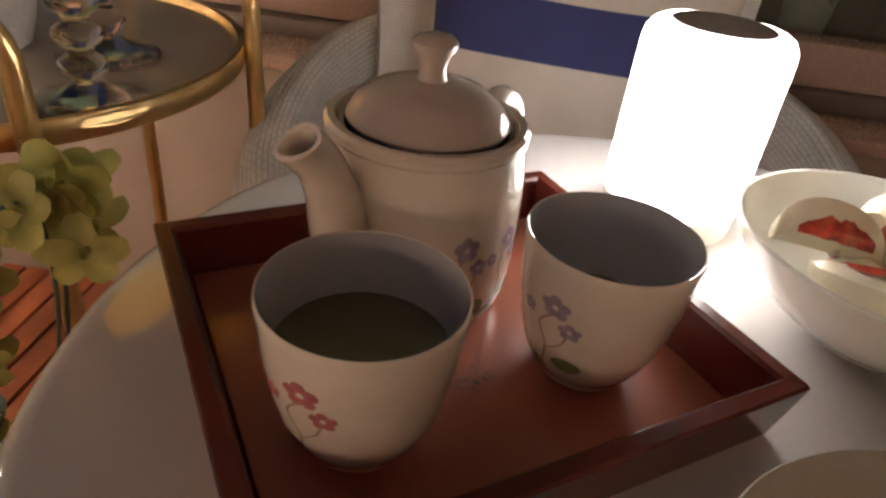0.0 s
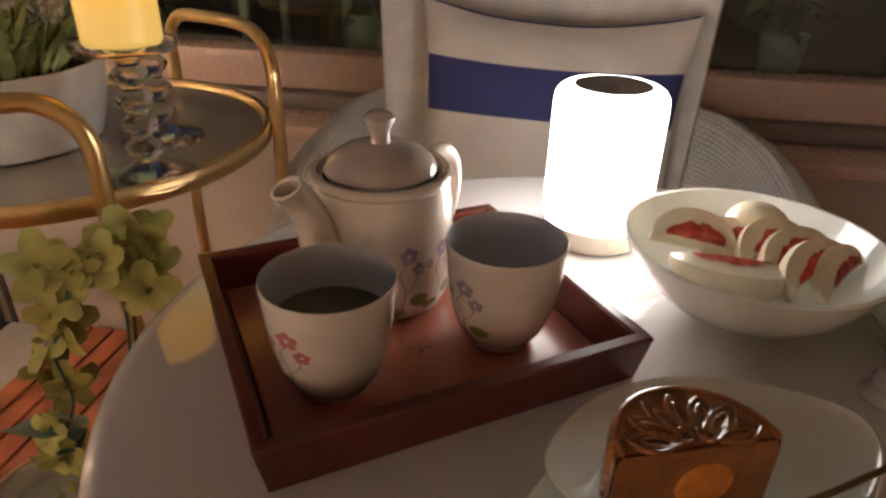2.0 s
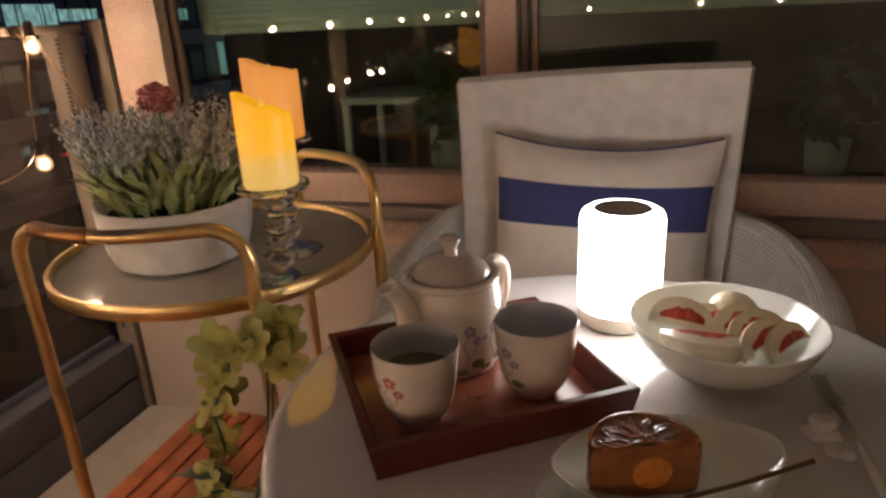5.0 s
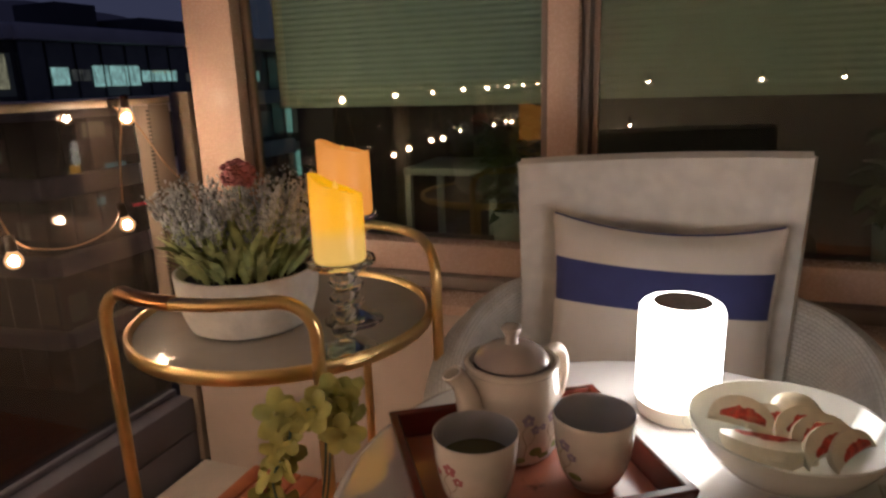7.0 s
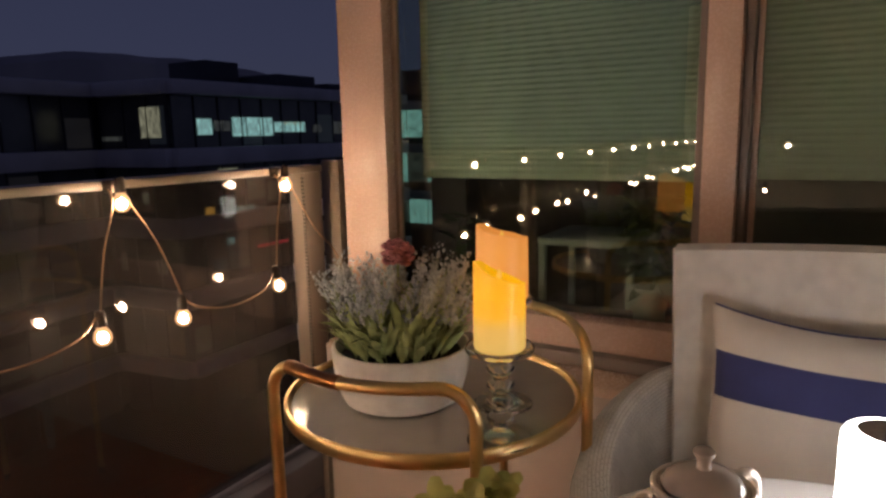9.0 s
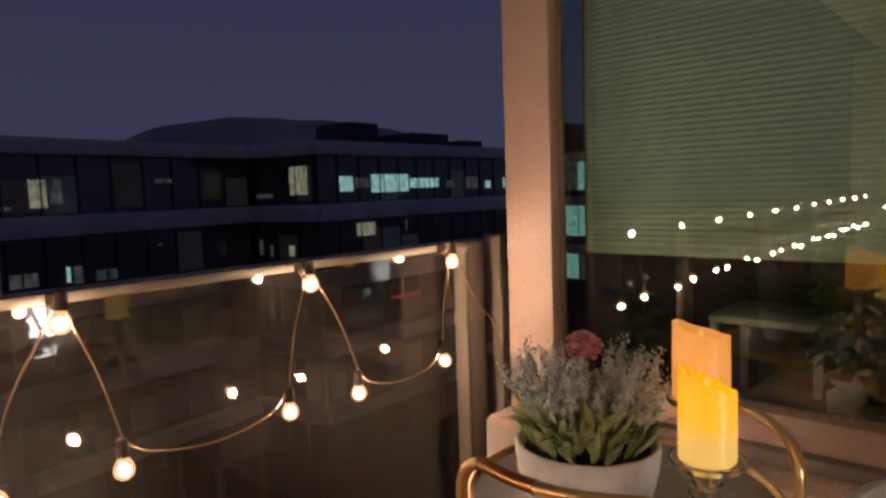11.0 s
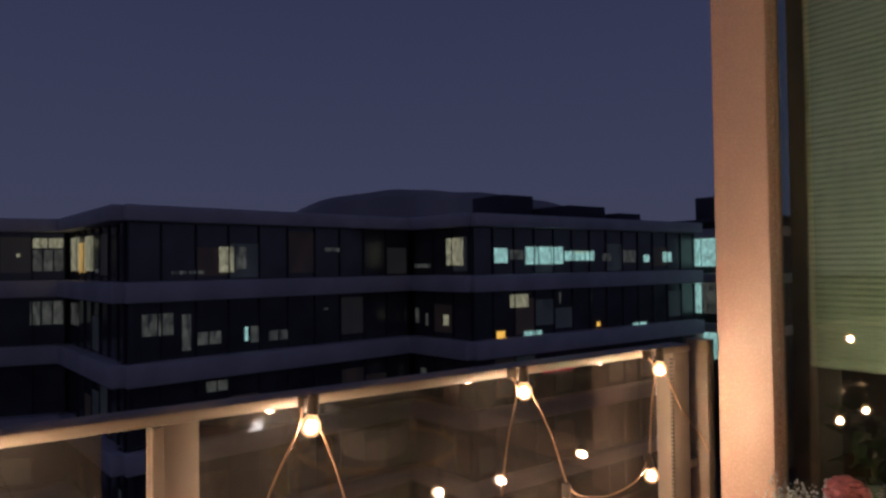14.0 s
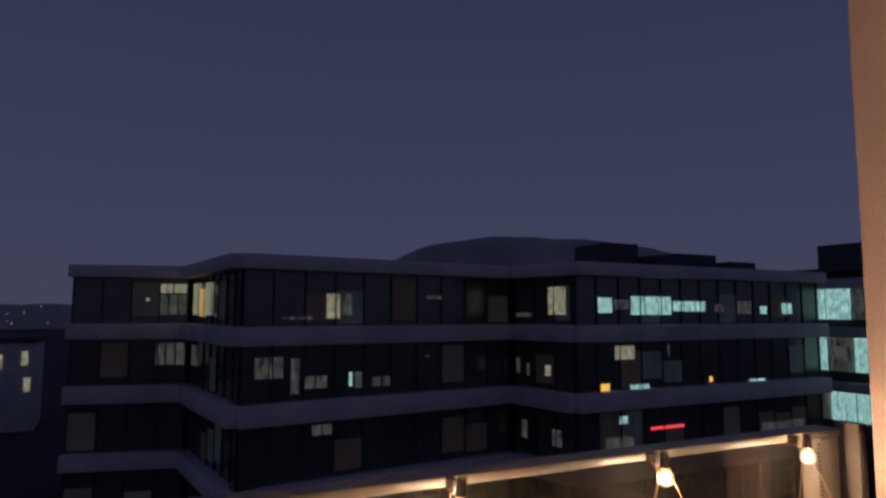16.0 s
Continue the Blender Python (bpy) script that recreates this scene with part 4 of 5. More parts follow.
# fork on its rest
FK = pose(0.560, 0.360, TOP + 0.013, 0, 0, 3)
fork = thing("dessert_fork", "small dull steel fork with pale handle on a rest", "cutlery")
fork.matrix_basis = FK
bm = bmesh.new()
for x in (-0.0065, -0.0022, 0.0022, 0.0065):
    tube(bm, smooth_path([(x, 0.062, 0.0), (x, 0.078, -0.0035), (x * 0.92, 0.098, -0.001)], 4), 0.0012, 6)
part("tines", bm, STEEL, fork)
bm = boxed((-0.0085, 0.044, -0.001), (0.0085, 0.064, 0.001), 0.0009)
part("root", bm, STEEL, fork)
part("neck", tubed(smooth_path([(0, 0.046, 0), (0, 0.02, 0.0015), (0, -0.02, 0.0015)], 4), [0.004, 0.0035, 0.003, 0.0026, 0.0024, 0.0024, 0.0024, 0.0026, 0.003], 8), STEEL, fork)
part("grip", tubed([(0, -0.02, 0.0015), (0, -0.05, 0.0), (0, -0.10, -0.004)], [0.003, 0.0045, 0.0055], 10), PEARL, fork, "pale pearl handle")
rest = thing("cutlery_rest", "small pearly porcelain cutlery rest", "cutlery rest", at=(0.540, 0.370, TOP))
bm = lathe([(0, 0), (0.016, 0), (0.0175, 0.002), (0.014, 0.006), (0.011, 0.010), (0.0125, 0.014), (0.010, 0.019), (0.005, 0.021), (0, 0.0215)], 24)
part("body", bm, PEARL, rest)
bm = bmesh.new()
blob(bm, (0.012, -0.036, 0.006), 0.006, (1.2, 0.8, 0.95), 2)
part("foot", boxed((-0.004, -0.035, 0.0), (0.012, -0.012, 0.004), 0.002), PEARL, rest)
part("end_bead", bm, PEARL, rest)

# ---------------------------------------------------------------- gold bar cart
CC, CR, CZT = (-0.388, 0.806), 0.291, 0.720
cart = thing("bar_cart", "round gold bar cart with grey glass shelf", "bar cart")
part("shelf_glass", lathe([(0, CZT - 0.006), (CR - 0.012, CZT - 0.006), (CR - 0.012, CZT + 0.0), (0, CZT + 0.0)], 96, centre=CC), SHELF, cart, "grey glass shelf", smooth=True)
part("shelf_ring", lathe([(CR - 0.0115, CZT - 0.013), (CR, CZT - 0.013), (CR + 0.0015, CZT - 0.011), (CR + 0.0015, CZT + 0.009), (CR, CZT + 0.011), (CR - 0.007, CZT + 0.011), (CR - 0.009, CZT + 0.008), (CR - 0.0115, CZT + 0.001), (CR - 0.0115, CZT - 0.013)], 96, centre=CC), GOLD, cart, "brushed gold band")
HZ = 0.846


def cart_end(a0, a1, grip, r):
    """Two legs joined by a handle that follows the shelf."""
    pa, pb = [Vector((CC[0] + r * math.cos(radians(a)), CC[1] + r * math.sin(radians(a)), 0)) for a in (a0, a1)]
    cc = Vector((CC[0], CC[1], 0))
    mid = cc + ((pa + pb) / 2 - cc).normalized() * (r * 0.95)
    bend, up = 0.058, Vector((0, 0, 1))

    def rise(p):
        d = (mid - p).normalized()
        leg = [p + up * z for z in (DECKZ + 0.03, 0.3, 0.6)]
        return leg + [p + d * bend * (1 - math.cos(k * math.pi / 16)) + up * (HZ - bend + bend * math.sin(k * math.pi / 16)) for k in range(9)]

    left, right = rise(pa), rise(pb)
    A, B = left[-1], right[-1]
    ctl = 2 * (mid + up * HZ) - (A + B) / 2
    bow = [A * (1 - u) ** 2 + ctl * 2 * u * (1 - u) + B * u * u for u in (k / 12 for k in range(1, 12))]
    part("leg_frame", tubed(left + bow + right[::-1], 0.0105, 14), GOLD, cart, "bent gold tube legs and handle")
    if grip:
        part("grip", tubed(left[-2:] + bow[:5], 0.0122, 14), GRIP, cart, "bronze grip sleeve")
    for p in (pa, pb):
        w = part("castor", lathe([(0, -0.008), (0.012, -0.008), (0.0145, -0.005), (0.0145, 0.005), (0.012, 0.008), (0, 0.008)], 18), SOCKET, cart, "small black castor", at=pose(p.x, p.y, DECKZ + 0.0145, 90, 0, 30))
        part("mount", boxed((p.x - 0.006, p.y - 0.006, DECKZ + 0.018), (p.x + 0.006, p.y + 0.006, DECKZ + 0.034), 0.002), GOLD, cart)


cart_end(-120, -46.4, True, 0.318)
cart_end(18, 88, False, 0.303)

# planter with lavender
SZ = CZT + 0.0005
planter = thing("lavender_planter", "white stone planter of lavender on the cart", "plant", at=(-0.432, 0.762, SZ))
PW = [(0.104, 0.0), (0.115, 0.006), (0.123, 0.028), (0.130, 0.058), (0.134, 0.088), (0.135, 0.106)]
bm = lathe([(0, 0.001)] + PW + [(0.133, 0.111), (0.128, 0.111), (0.125, 0.104), (0.120, 0.088), (0, 0.085)], 72)
for v in bm.verts:
    a = math.atan2(v.co.y, v.co.x)
    k = 1 + 0.018 * noise.noise(Vector((v.co.x, v.co.y, v.co.z)) * 40) + 0.010 * noise.noise(Vector((v.co.x, v.co.y, v.co.z)) * 110)
    if v.co.z > 0.002:
        v.co.x, v.co.y = v.co.x * k, v.co.y * k
part("pot", bm, POT, planter, "rough white stone pot")
part("soil", lathe([(0, 0.080), (0.119, 0.080), (0.117, 0.092), (0.06, 0.098), (0, 0.100)], 32), GAP, planter, "dark soil")
rnd = random.Random(21)
bm = bmesh.new()
for i in range(680):
    a, q = rnd.uniform(0, 6.28), math.sqrt(rnd.random())
    r0 = 0.106 * q
    tilt = 2 + 34 * q + rnd.gauss(0, 13)
    z0 = 0.098 + rnd.uniform(0, 0.05)
    m = pose(r0 * math.cos(a), r0 * math.sin(a), z0, 90 - tilt, rnd.uniform(-25, 25), math.degrees(a) - 90 + rnd.uniform(-35, 35))
    leaf(bm, m, rnd.uniform(0.050, 0.088), rnd.uniform(0.010, 0.018), rnd.uniform(-0.1, 0.35), 0.25, 4)
part("foliage", bm, GREENLEAF, planter, "dense narrow grey-green leaves")
bs, bf = bmesh.new(), bmesh.new()
for i in range(120):
    a, q = rnd.uniform(0, 6.28), math.sqrt(rnd.random())
    base = Vector((0.092 * q * math.cos(a), 0.092 * q * math.sin(a), 0.09))
    lean = 0.008 + 0.046 * q
    hgt = rnd.uniform(0.095, 0.172) - 0.010 * q
    top = base + Vector((lean * math.cos(a), lean * math.sin(a), hgt))
    path = smooth_path([base, base * 0.5 + top * 0.5 + Vector((0, 0, 0.01)), top], 4)
    tube(bs, path, 0.0011, 5)
    d = (path[-1] - path[-3]).normalized()
    ln = rnd.uniform(0.045, 0.08)
    for k in range(24):
        u = k / 23
        rr = 0.0056 * (1 - 0.6 * u) * rnd.uniform(0.5, 1.2)
        blob(bf, top + d * (u * ln - ln * 0.45) + Vector((rnd.gauss(0, 0.0050), rnd.gauss(0, 0.0050), 0)), rr, (rnd.uniform(0.6, 1.1), rnd.uniform(0.6, 1.1), rnd.uniform(0.9, 1.5)))
tagged(part("stem_growth", bs, GREENLEAF, planter), kind="stuff")
tagged(part("lavender_bloom", bf, LAVENDER, planter, "dusty lavender flower spikes", smooth=False), kind="stuff")
bm = bmesh.new()
fc = Vector((-0.018, 0.025, 0.280))
for i in range(150):
    th, ph = rnd.uniform(0, 6.28), rnd.uniform(0.0, 2.3)
    dv = Vector((math.sin(ph) * math.cos(th), math.sin(ph) * math.sin(th), math.cos(ph) * 0.8))
    blob(bm, fc + dv * rnd.uniform(0.026, 0.033), rnd.uniform(0.005, 0.009), (1, 1, 0.7))
blob(bm, fc, 0.026, (1, 1, 0.8), 2)
part("pink_bloom", bm, ROSE, planter, "single dusty pink bloom")
part("bloom_stem", tubed(smooth_path([(-0.01, 0.01, 0.10), (-0.014, 0.018, 0.2), tuple(fc)], 5), 0.0022, 6), GREENLEAF, planter)


# glass candlesticks with LED candles
def candlestick(x, y, h, top_r, label):
    t = thing("candle_holder", label, "candle holder", "glass candle holders", at=(x, y, SZ))
    pr = [(0, 0.003), (0.040, 0.001), (0.052, 0.0), (0.056, 0.003), (0.054, 0.007), (0.040, 0.011), (0.022, 0.018), (0.014, 0.024)]
    n = max(2, int(h / 0.036))
    s0, s1 = 0.026, h - 0.022
    for i in range(n):
        zc, dz = s0 + (s1 - s0) * (i + 0.5) / n, (s1 - s0) / n
        pr += [(0.012, zc - dz * 0.42), (0.021, zc - dz * 0.16), (0.023, zc), (0.021, zc + dz * 0.16), (0.012, zc + dz * 0.42)]
    pr += [(0.016, h - 0.018), (0.032, h - 0.010), (top_r, h - 0.006), (top_r + 0.002, h - 0.001), (top_r, h + 0.004), (top_r - 0.003, h + 0.003), (top_r - 0.005, h - 0.001), (0, h - 0.001)]
    part("foot", lathe(pr[:8] + [(0, 0.0245)], 40), HOLLOW, t, "wide round glass foot")
    part("stem", lathe([(0, 0.0247), (0.012, 0.0247)] + pr[8:-8] + [(0.012, h - 0.0215), (0, h - 0.0215)], 40), HOLLOW, t, "beaded glass stem")
    part("drip_dish", lathe([(0, h - 0.021), (0.012, h - 0.021)] + pr[-8:], 40), HOLLOW, t, "flared glass drip dish")


def candle(x, y, z, r, h, cut, face, wax, label):
    """A wax pillar with a slanted melted top and hollow."""
    t = thing("led_candle", label, "candle", "lit candles")
    bm = bmesh.new()
    seg = 48
    rows = []
    for f, lev in ((0.0, 0), (0.93, 0), (0.99, 0.003), (1.0, 0.008), (1.0, 0.5), (0.985, 1), (0.94, 1.008), (0.86, 1.0), (0.76, 0.93), (0.5, 0.86), (0.0, 0.82)):
        if f == 0:
            rows.append([bm.verts.new((x, y, z + (0 if lev == 0 else h * 0.80)))])
            continue
        ring = []
        for i in range(seg):
            a = 2 * math.pi * i / seg
            rim = h - cut * 0.5 * (1 - math.cos(a - face)) + 0.0025 * math.sin(2 * a + 1) + 0.0012 * math.sin(5 * a)
            zz = z + (lev if lev < 0.1 else rim * lev)
            ring.append(bm.verts.new((x + r * f * math.cos(a), y + r * f * math.sin(a), zz)))
        rows.append(ring)
    for p, q in zip(rows, rows[1:]):
        for i in range(seg):
            j = (i + 1) % seg
            if len(p) == 1:
                bm.faces.new((p[0], q[i], q[j]))
            elif len(q) == 1:
                bm.faces.new((p[i], p[j], q[0]))
            else:
                bm.faces.new((p[i], p[j], q[j], q[i]))
    part("wax", bm, wax, t)
    fl = lathe([(0, 0), (0.0035, 0.002), (0.0045, 0.007), (0.0025, 0.014), (0, 0.019)], 12)
    part("flame_tip", fl, LIT_AMBER, t, "glowing plastic flame", at=pose(x, y, z + h * 0.80))


candlestick(-0.176, 0.675, 0.163, 0.056, "clear ribbed glass candle holder")
candlestick(-0.236, 0.812, 0.210, 0.056, "tall clear ribbed glass candle holder")
candle(-0.176, 0.675, SZ + 0.1625, 0.0425, 0.142, 0.036, radians(212), WAX_A, "bright yellow glowing LED pillar candle")
candle(-0.236, 0.812, SZ + 0.2095, 0.0475, 0.134, 0.024, radians(212), WAX_B, "amber glowing LED pillar candle")

# orchid under the cart
orchid = thing("orchid_plant", "lime green orchid sprays in a white pot", "plant", at=(-0.215, 0.455, DECKZ))
part("pot", lathe([(0, 0.0), (0.072, 0.0), (0.076, 0.006), (0.097, 0.415), (0.100, 0.447), (0.088, 0.447), (0.085, 0.420), (0, 0.415)], 48), BOWL, orchid, "tall white pot")
part("pot_rim", tubed(ring_path((0, 0), 0.0935, 0.4485, 64), 0.0024, 8, True), GOLD, orchid, "thin gold rim")
rnd = random.Random(31)
sprays = [[(0.03, 0.03, 0.42), (0.070, 0.07, 0.58), (0.078, 0.09, 0.71), (0.082, 0.095, 0.760), (0.090, 0.10, 0.735), (0.092, 0.10, 0.690)],
          [(0.03, 0.03, 0.42), (0.07, 0.065, 0.60), (0.078, 0.07, 0.74), (0.045, 0.045, 0.735), (0.030, 0.045, 0.69), (-0.004, 0.045, 0.625), (0.002, 0.045, 0.56), (-0.016, 0.035, 0.50), (-0.008, 0.035, 0.455)]]
blooms = []
for sp_ in sprays:
    p = smooth_path(sp_, 6)
    part("stem", tubed(p, 0.0019, 6), ORCHLEAF, orchid)
    for i in range(14, len(p), 2):
        blooms.append(p[i])


def petal(bm, m, length, width, bend):
    """A rounded, softly cupped petal along +y."""
    rows = []
    for i in range(7):
        u = i / 6
        w = width * 0.5 * math.sqrt(max(0.02, 1 - (2 * u - 1.08) ** 2 / 1.18))
        rows.append([bm.verts.new(m @ Vector((k * w, length * u, -bend * length * u * u + 0.22 * abs(k) ** 2 * w))) for k in (-1, -0.5, 0, 0.5, 1)])
    for a, c in zip(rows, rows[1:]):
        for k in range(4):
            bm.faces.new((a[k], a[k + 1], c[k + 1], c[k]))


def bloom(at, s, k):
    """Five broad petals round a lip."""
    rnd2 = random.Random(k)
    bm = bmesh.new()
    aim = Vector((rnd2.uniform(-0.3, 0.9), rnd2.uniform(-1.0, -0.3), rnd2.uniform(-0.3, 0.4))).normalized()
    q = aim.to_track_quat("Z", "Y").to_matrix().to_4x4()
    for i in range(5):
        m = Matrix.Translation(at) @ q @ pose(0, 0, 0, 0, 0, 72 * i + rnd2.uniform(-10, 10)) @ pose(0, 0.004, 0, 22 + rnd2.uniform(-14, 16), 0, 0)
        petal(bm, m, s * rnd2.uniform(0.85, 1.1), s * rnd2.uniform(0.75, 1.0), rnd2.uniform(0.1, 0.6))
    for i in (-1, 1):
        m = Matrix.Translation(at) @ q @ pose(0, 0.002, 0.004, 60, 0, 160 + 35 * i)
        leaf(bm, m, s * 0.4, s * 0.3, -0.3, 0.4, 3)
    part("bloom", bm, ORCHID, orchid, "lime green orchid flower")


for i, p in enumerate(blooms):
    bloom(p + Vector((rnd.gauss(0, 0.012), rnd.gauss(0, 0.010), rnd.gauss(0, 0.010))), rnd.uniform(0.021, 0.031), 50 + i)
bm = bmesh.new()
leaf(bm, pose(-0.01, 0.02, 0.525, -4, 12, 65), 0.125, 0.066, 0.35, 0.2, 8)
part("leaf", bm, ORCHLEAF, orchid, "broad blue-green leaf")
bm = bmesh.new()
leaf(bm, pose(0.0, 0.02, 0.50, 10, 0, 40), 0.10, 0.050, 0.5, 0.2, 8)
part("leaf", bm, ORCHLEAF, orchid, "broad blue-green leaf")
for i in range(4):
    bm = bmesh.new()
    bp = Vector((-0.034 + 0.011 * i, 0.022 + 0.006 * i, 0.415 + 0.014 * (i % 2)))
    blob(bm, bp, 0.0055, (0.85, 0.85, 1.35), 2)
    tube(bm, [bp + Vector((0, 0, 0.005)), bp + Vector((-0.006, 0.004, 0.022))], 0.001, 5)
    part("bud", bm, ORCHID, orchid)

# ---------------------------------------------------------------- wicker armchair
def sheet(bm, grid, uv_scale=1.0):
    """A grid of points as quads with UVs in metres."""
    uv = bm.loops.layers.uv.verify()
    vs = [[bm.verts.new(p) for p in row] for row in grid]
    ul = [[0.0] for _ in grid]
    for r, row in enumerate(grid):
        for a, c in zip(row, row[1:]):
            ul[r].append(ul[r][-1] + (Vector(c) - Vector(a)).length)
    vl = [[0.0] * len(grid[0])]
    for a, c in zip(grid, grid[1:]):
        vl.append([o + (Vector(q) - Vector(p)).length for o, p, q in zip(vl[-1], a, c)])
    mid = len(grid) // 2
    for r in range(len(grid) - 1):
        for c in range(len(grid[0]) - 1):
            f = bm.faces.new((vs[r][c], vs[r][c + 1], vs[r + 1][c + 1], vs[r + 1][c]))
            for l, (i, j) in zip(f.loops, ((r, c), (r, c + 1), (r + 1, c + 1), (r + 1, c))):
                l[uv].uv = (ul[mid][j] * uv_scale, vl[i][len(grid[0]) // 2] * uv_scale)
    return vs


chair = thing("wicker_armchair", "white woven wicker armchair with rounded arms", "chair")
bm = bmesh.new()
grid = []
NC = 14
for face in (0, 1):
    rows = []
    for i in range(11):
        v = i / 10
        z = 0.36 + v * 0.63
        row = []
        for j in range(NC + 1):
            u = j / NC * 2 - 1
            hw = 0.245 + 0.036 * v
            y = 1.065 + 0.088 * v + 0.020 * (1 - u * u) + (0.045 if face else 0.0)
            row.append((0.281 + u * hw, y, z + 0.010 * u * v + (0.004 * (1 - u * u)) * (v > 0.95)))
        rows.append(row)
    grid.append(rows)
loop = grid[0] + [[((Vector(a) + Vector(c)) / 2 + Vector((0, 0, 0.010))) for a, c in zip(grid[0][-1], grid[1][-1])]] + grid[1][::-1]
loop = [[tuple(p) for p in row] for row in loop]
sheet(bm, loop)
for side in (0, -1):
    ed = [row[side] for row in grid[0]]
    eb = [row[side] for row in grid[1]]
    sheet(bm, [[tuple(p) for p in ed], [tuple((Vector(a) + Vector(c)) / 2 + Vector((0.008 if side else -0.008, 0, 0))) for a, c in zip(ed, eb)], [tuple(p) for p in eb]])
part("backrest", bm, WICKER_BACK, chair, "finely woven white backrest")


def arm(path, sgn):
    """A curved woven wall with a rolled top."""
    pts = smooth_path(path, 7)
    prof = [(0.030, -0.30), (0.030, -0.15), (0.028, -0.045), (0.020, -0.012), (0.0, 0.0), (-0.024, -0.004), (-0.044, -0.022), (-0.052, -0.055), (-0.050, -0.16), (-0.046, -0.30)]
    rows = []
    for k, (o, dz) in enumerate(prof):
        row = []
        for i, p in enumerate(pts):
            d = (pts[min(i + 1, len(pts) - 1)] - pts[max(i - 1, 0)])
            d.z = 0
            nrm = Vector((d.y, -d.x, 0)).normalized() * sgn
            zz = p.z + dz * (p.z - 0.34) / 0.30
            row.append(tuple(Vector((p.x, p.y, zz)) + nrm * o))
        rows.append(row)
    bm = bmesh.new()
    vs = sheet(bm, rows)
    bm.faces.new([r[-1] for r in vs])
    part("armrest", bm, WICKER, chair, "rolled woven armrest")


arm([(0.552, 1.175, 0.722), (0.616, 1.140, 0.705), (0.660, 1.060, 0.682), (0.676, 0.955, 0.655), (0.670, 0.850, 0.618), (0.640, 0.765, 0.565)], 1)
arm([(0.010, 1.175, 0.722), (-0.030, 1.140, 0.705), (-0.062, 1.060, 0.682), (-0.072, 0.955, 0.655), (-0.060, 0.850, 0.618), (-0.028, 0.765, 0.565)], -1)
bm = bmesh.new()
sheet(bm, [[(x, y, 0.40 + 0.012 * math.sin(math.pi * (x + 0.04) / 0.70) * math.sin(math.pi * (y - 0.74) / 0.36)) for x in np.linspace(-0.04, 0.66, 12).tolist()] for y in np.linspace(0.74, 1.10, 8).tolist()])
part("seat", bm, WICKER, chair)
part("apron", boxed((-0.035, 0.742, 0.30), (0.655, 1.09, 0.395), 0.02), WICKER, chair)
for x, y in ((-0.01, 0.77), (0.63, 0.77), (0.03, 1.14), (0.58, 1.14)):
    part("leg", tubed([(x, y, DECKZ), (x, y, 0.2), (x, y, 0.33)], [0.017, 0.020, 0.022], 12), WICKER, chair)

# cushion: stripes are cloth panels of one cover
cushion = thing("scatter_cushion", "cream canvas cushion with navy stripes on the armchair", "cushion")
CW, CHT = 0.425, 0.455


def cushion_pt(u, v, side):
    """u, v in -1..1 over the cover; pillow bulge, pulled corners, slack top."""
    e = (1 - abs(u) ** 2.6) * (1 - abs(v) ** 2.6)
    x = u * CW / 2 * (1 - 0.085 * (1 - abs(v) ** 2) * abs(u))
    z = v * CHT / 2 * (1 - 0.055 * (1 - abs(u) ** 2) * abs(v))
    y = side * (0.006 + 0.062 * max(0, e) ** 0.6) - 0.010 * math.sin(5 * u + 2 * v) * (1 - e) * 0.4 + 0.004 * math.sin(9 * u) * max(0, v) ** 3
    z -= 0.016 * (1 - u * u) * max(0, v) ** 2
    return Vector((x, y, z))


CM = Matrix.Translation((0.3000, 1.030, 0.664)) @ pose(0, 0, 0, -14, 1.5, 0)


def cover(name, v0, v1, side, mt, label):
    bm = bmesh.new()
    uu = np.linspace(-1, 1, 33).tolist()
    vv = np.linspace(v0, v1, max(3, int((v1 - v0) * 16))).tolist()
    sheet(bm, [[tuple(CM @ cushion_pt(u, v, side)) for u in uu] for v in vv])
    part(name, bm, mt, cushion, label)


cover("cloth_panel", 0.63, 1.0, -1, CANVAS, "")
cover("stripe", 0.25, 0.63, -1, NAVY, "broad navy stripe")
cover("cloth_panel", -0.30, 0.25, -1, CANVAS, "")
cover("stripe", -0.65, -0.30, -1, NAVY, "broad navy stripe")
cover("cloth_panel", -1.0, -0.65, -1, CANVAS, "")
cover("back_panel", -1.0, 1.0, 1, CANVAS, "")
bm = bmesh.new()
edge = [CM @ cushion_pt(u, 1.0, 0) for u in np.linspace(-1, 1, 25).tolist()]
tube(bm, edge, 0.0042, 6)
part("piping", bm, NAVY, cushion, "navy seam along the top")
for sd_ in (-1, 1):
    part("side_piping", tubed([CM @ cushion_pt(sd_, v, 0) for v in np.linspace(-1, 1, 21).tolist()], 0.0042, 6), CANVAS, cushion)

# ---------------------------------------------------------------- city beyond
solid("ground", boxed((-900, -700, -14.2), (400, 900, -14.0)), GROUND, "dark street and ground far below the balcony", "ground", "structure", smooth=False)
LEV = [(4.22, 3.50), (0.78, -0.14), (-2.85, -3.85), (-6.7, -7.65), (-10.6, -11.4)]
PLAN = {"A": (-28.7, 21.9), "B": (-28.8, 43.0), "C": (-33.8, 21.2), "D": (-31.8, 4.9), "E": (-42.8, 3.8), "F": (-44.4, -2.6)}
bld = thing("office_building", "long dark office block with pale parapet bands at dusk", "building")


BLD = random.Random(12)


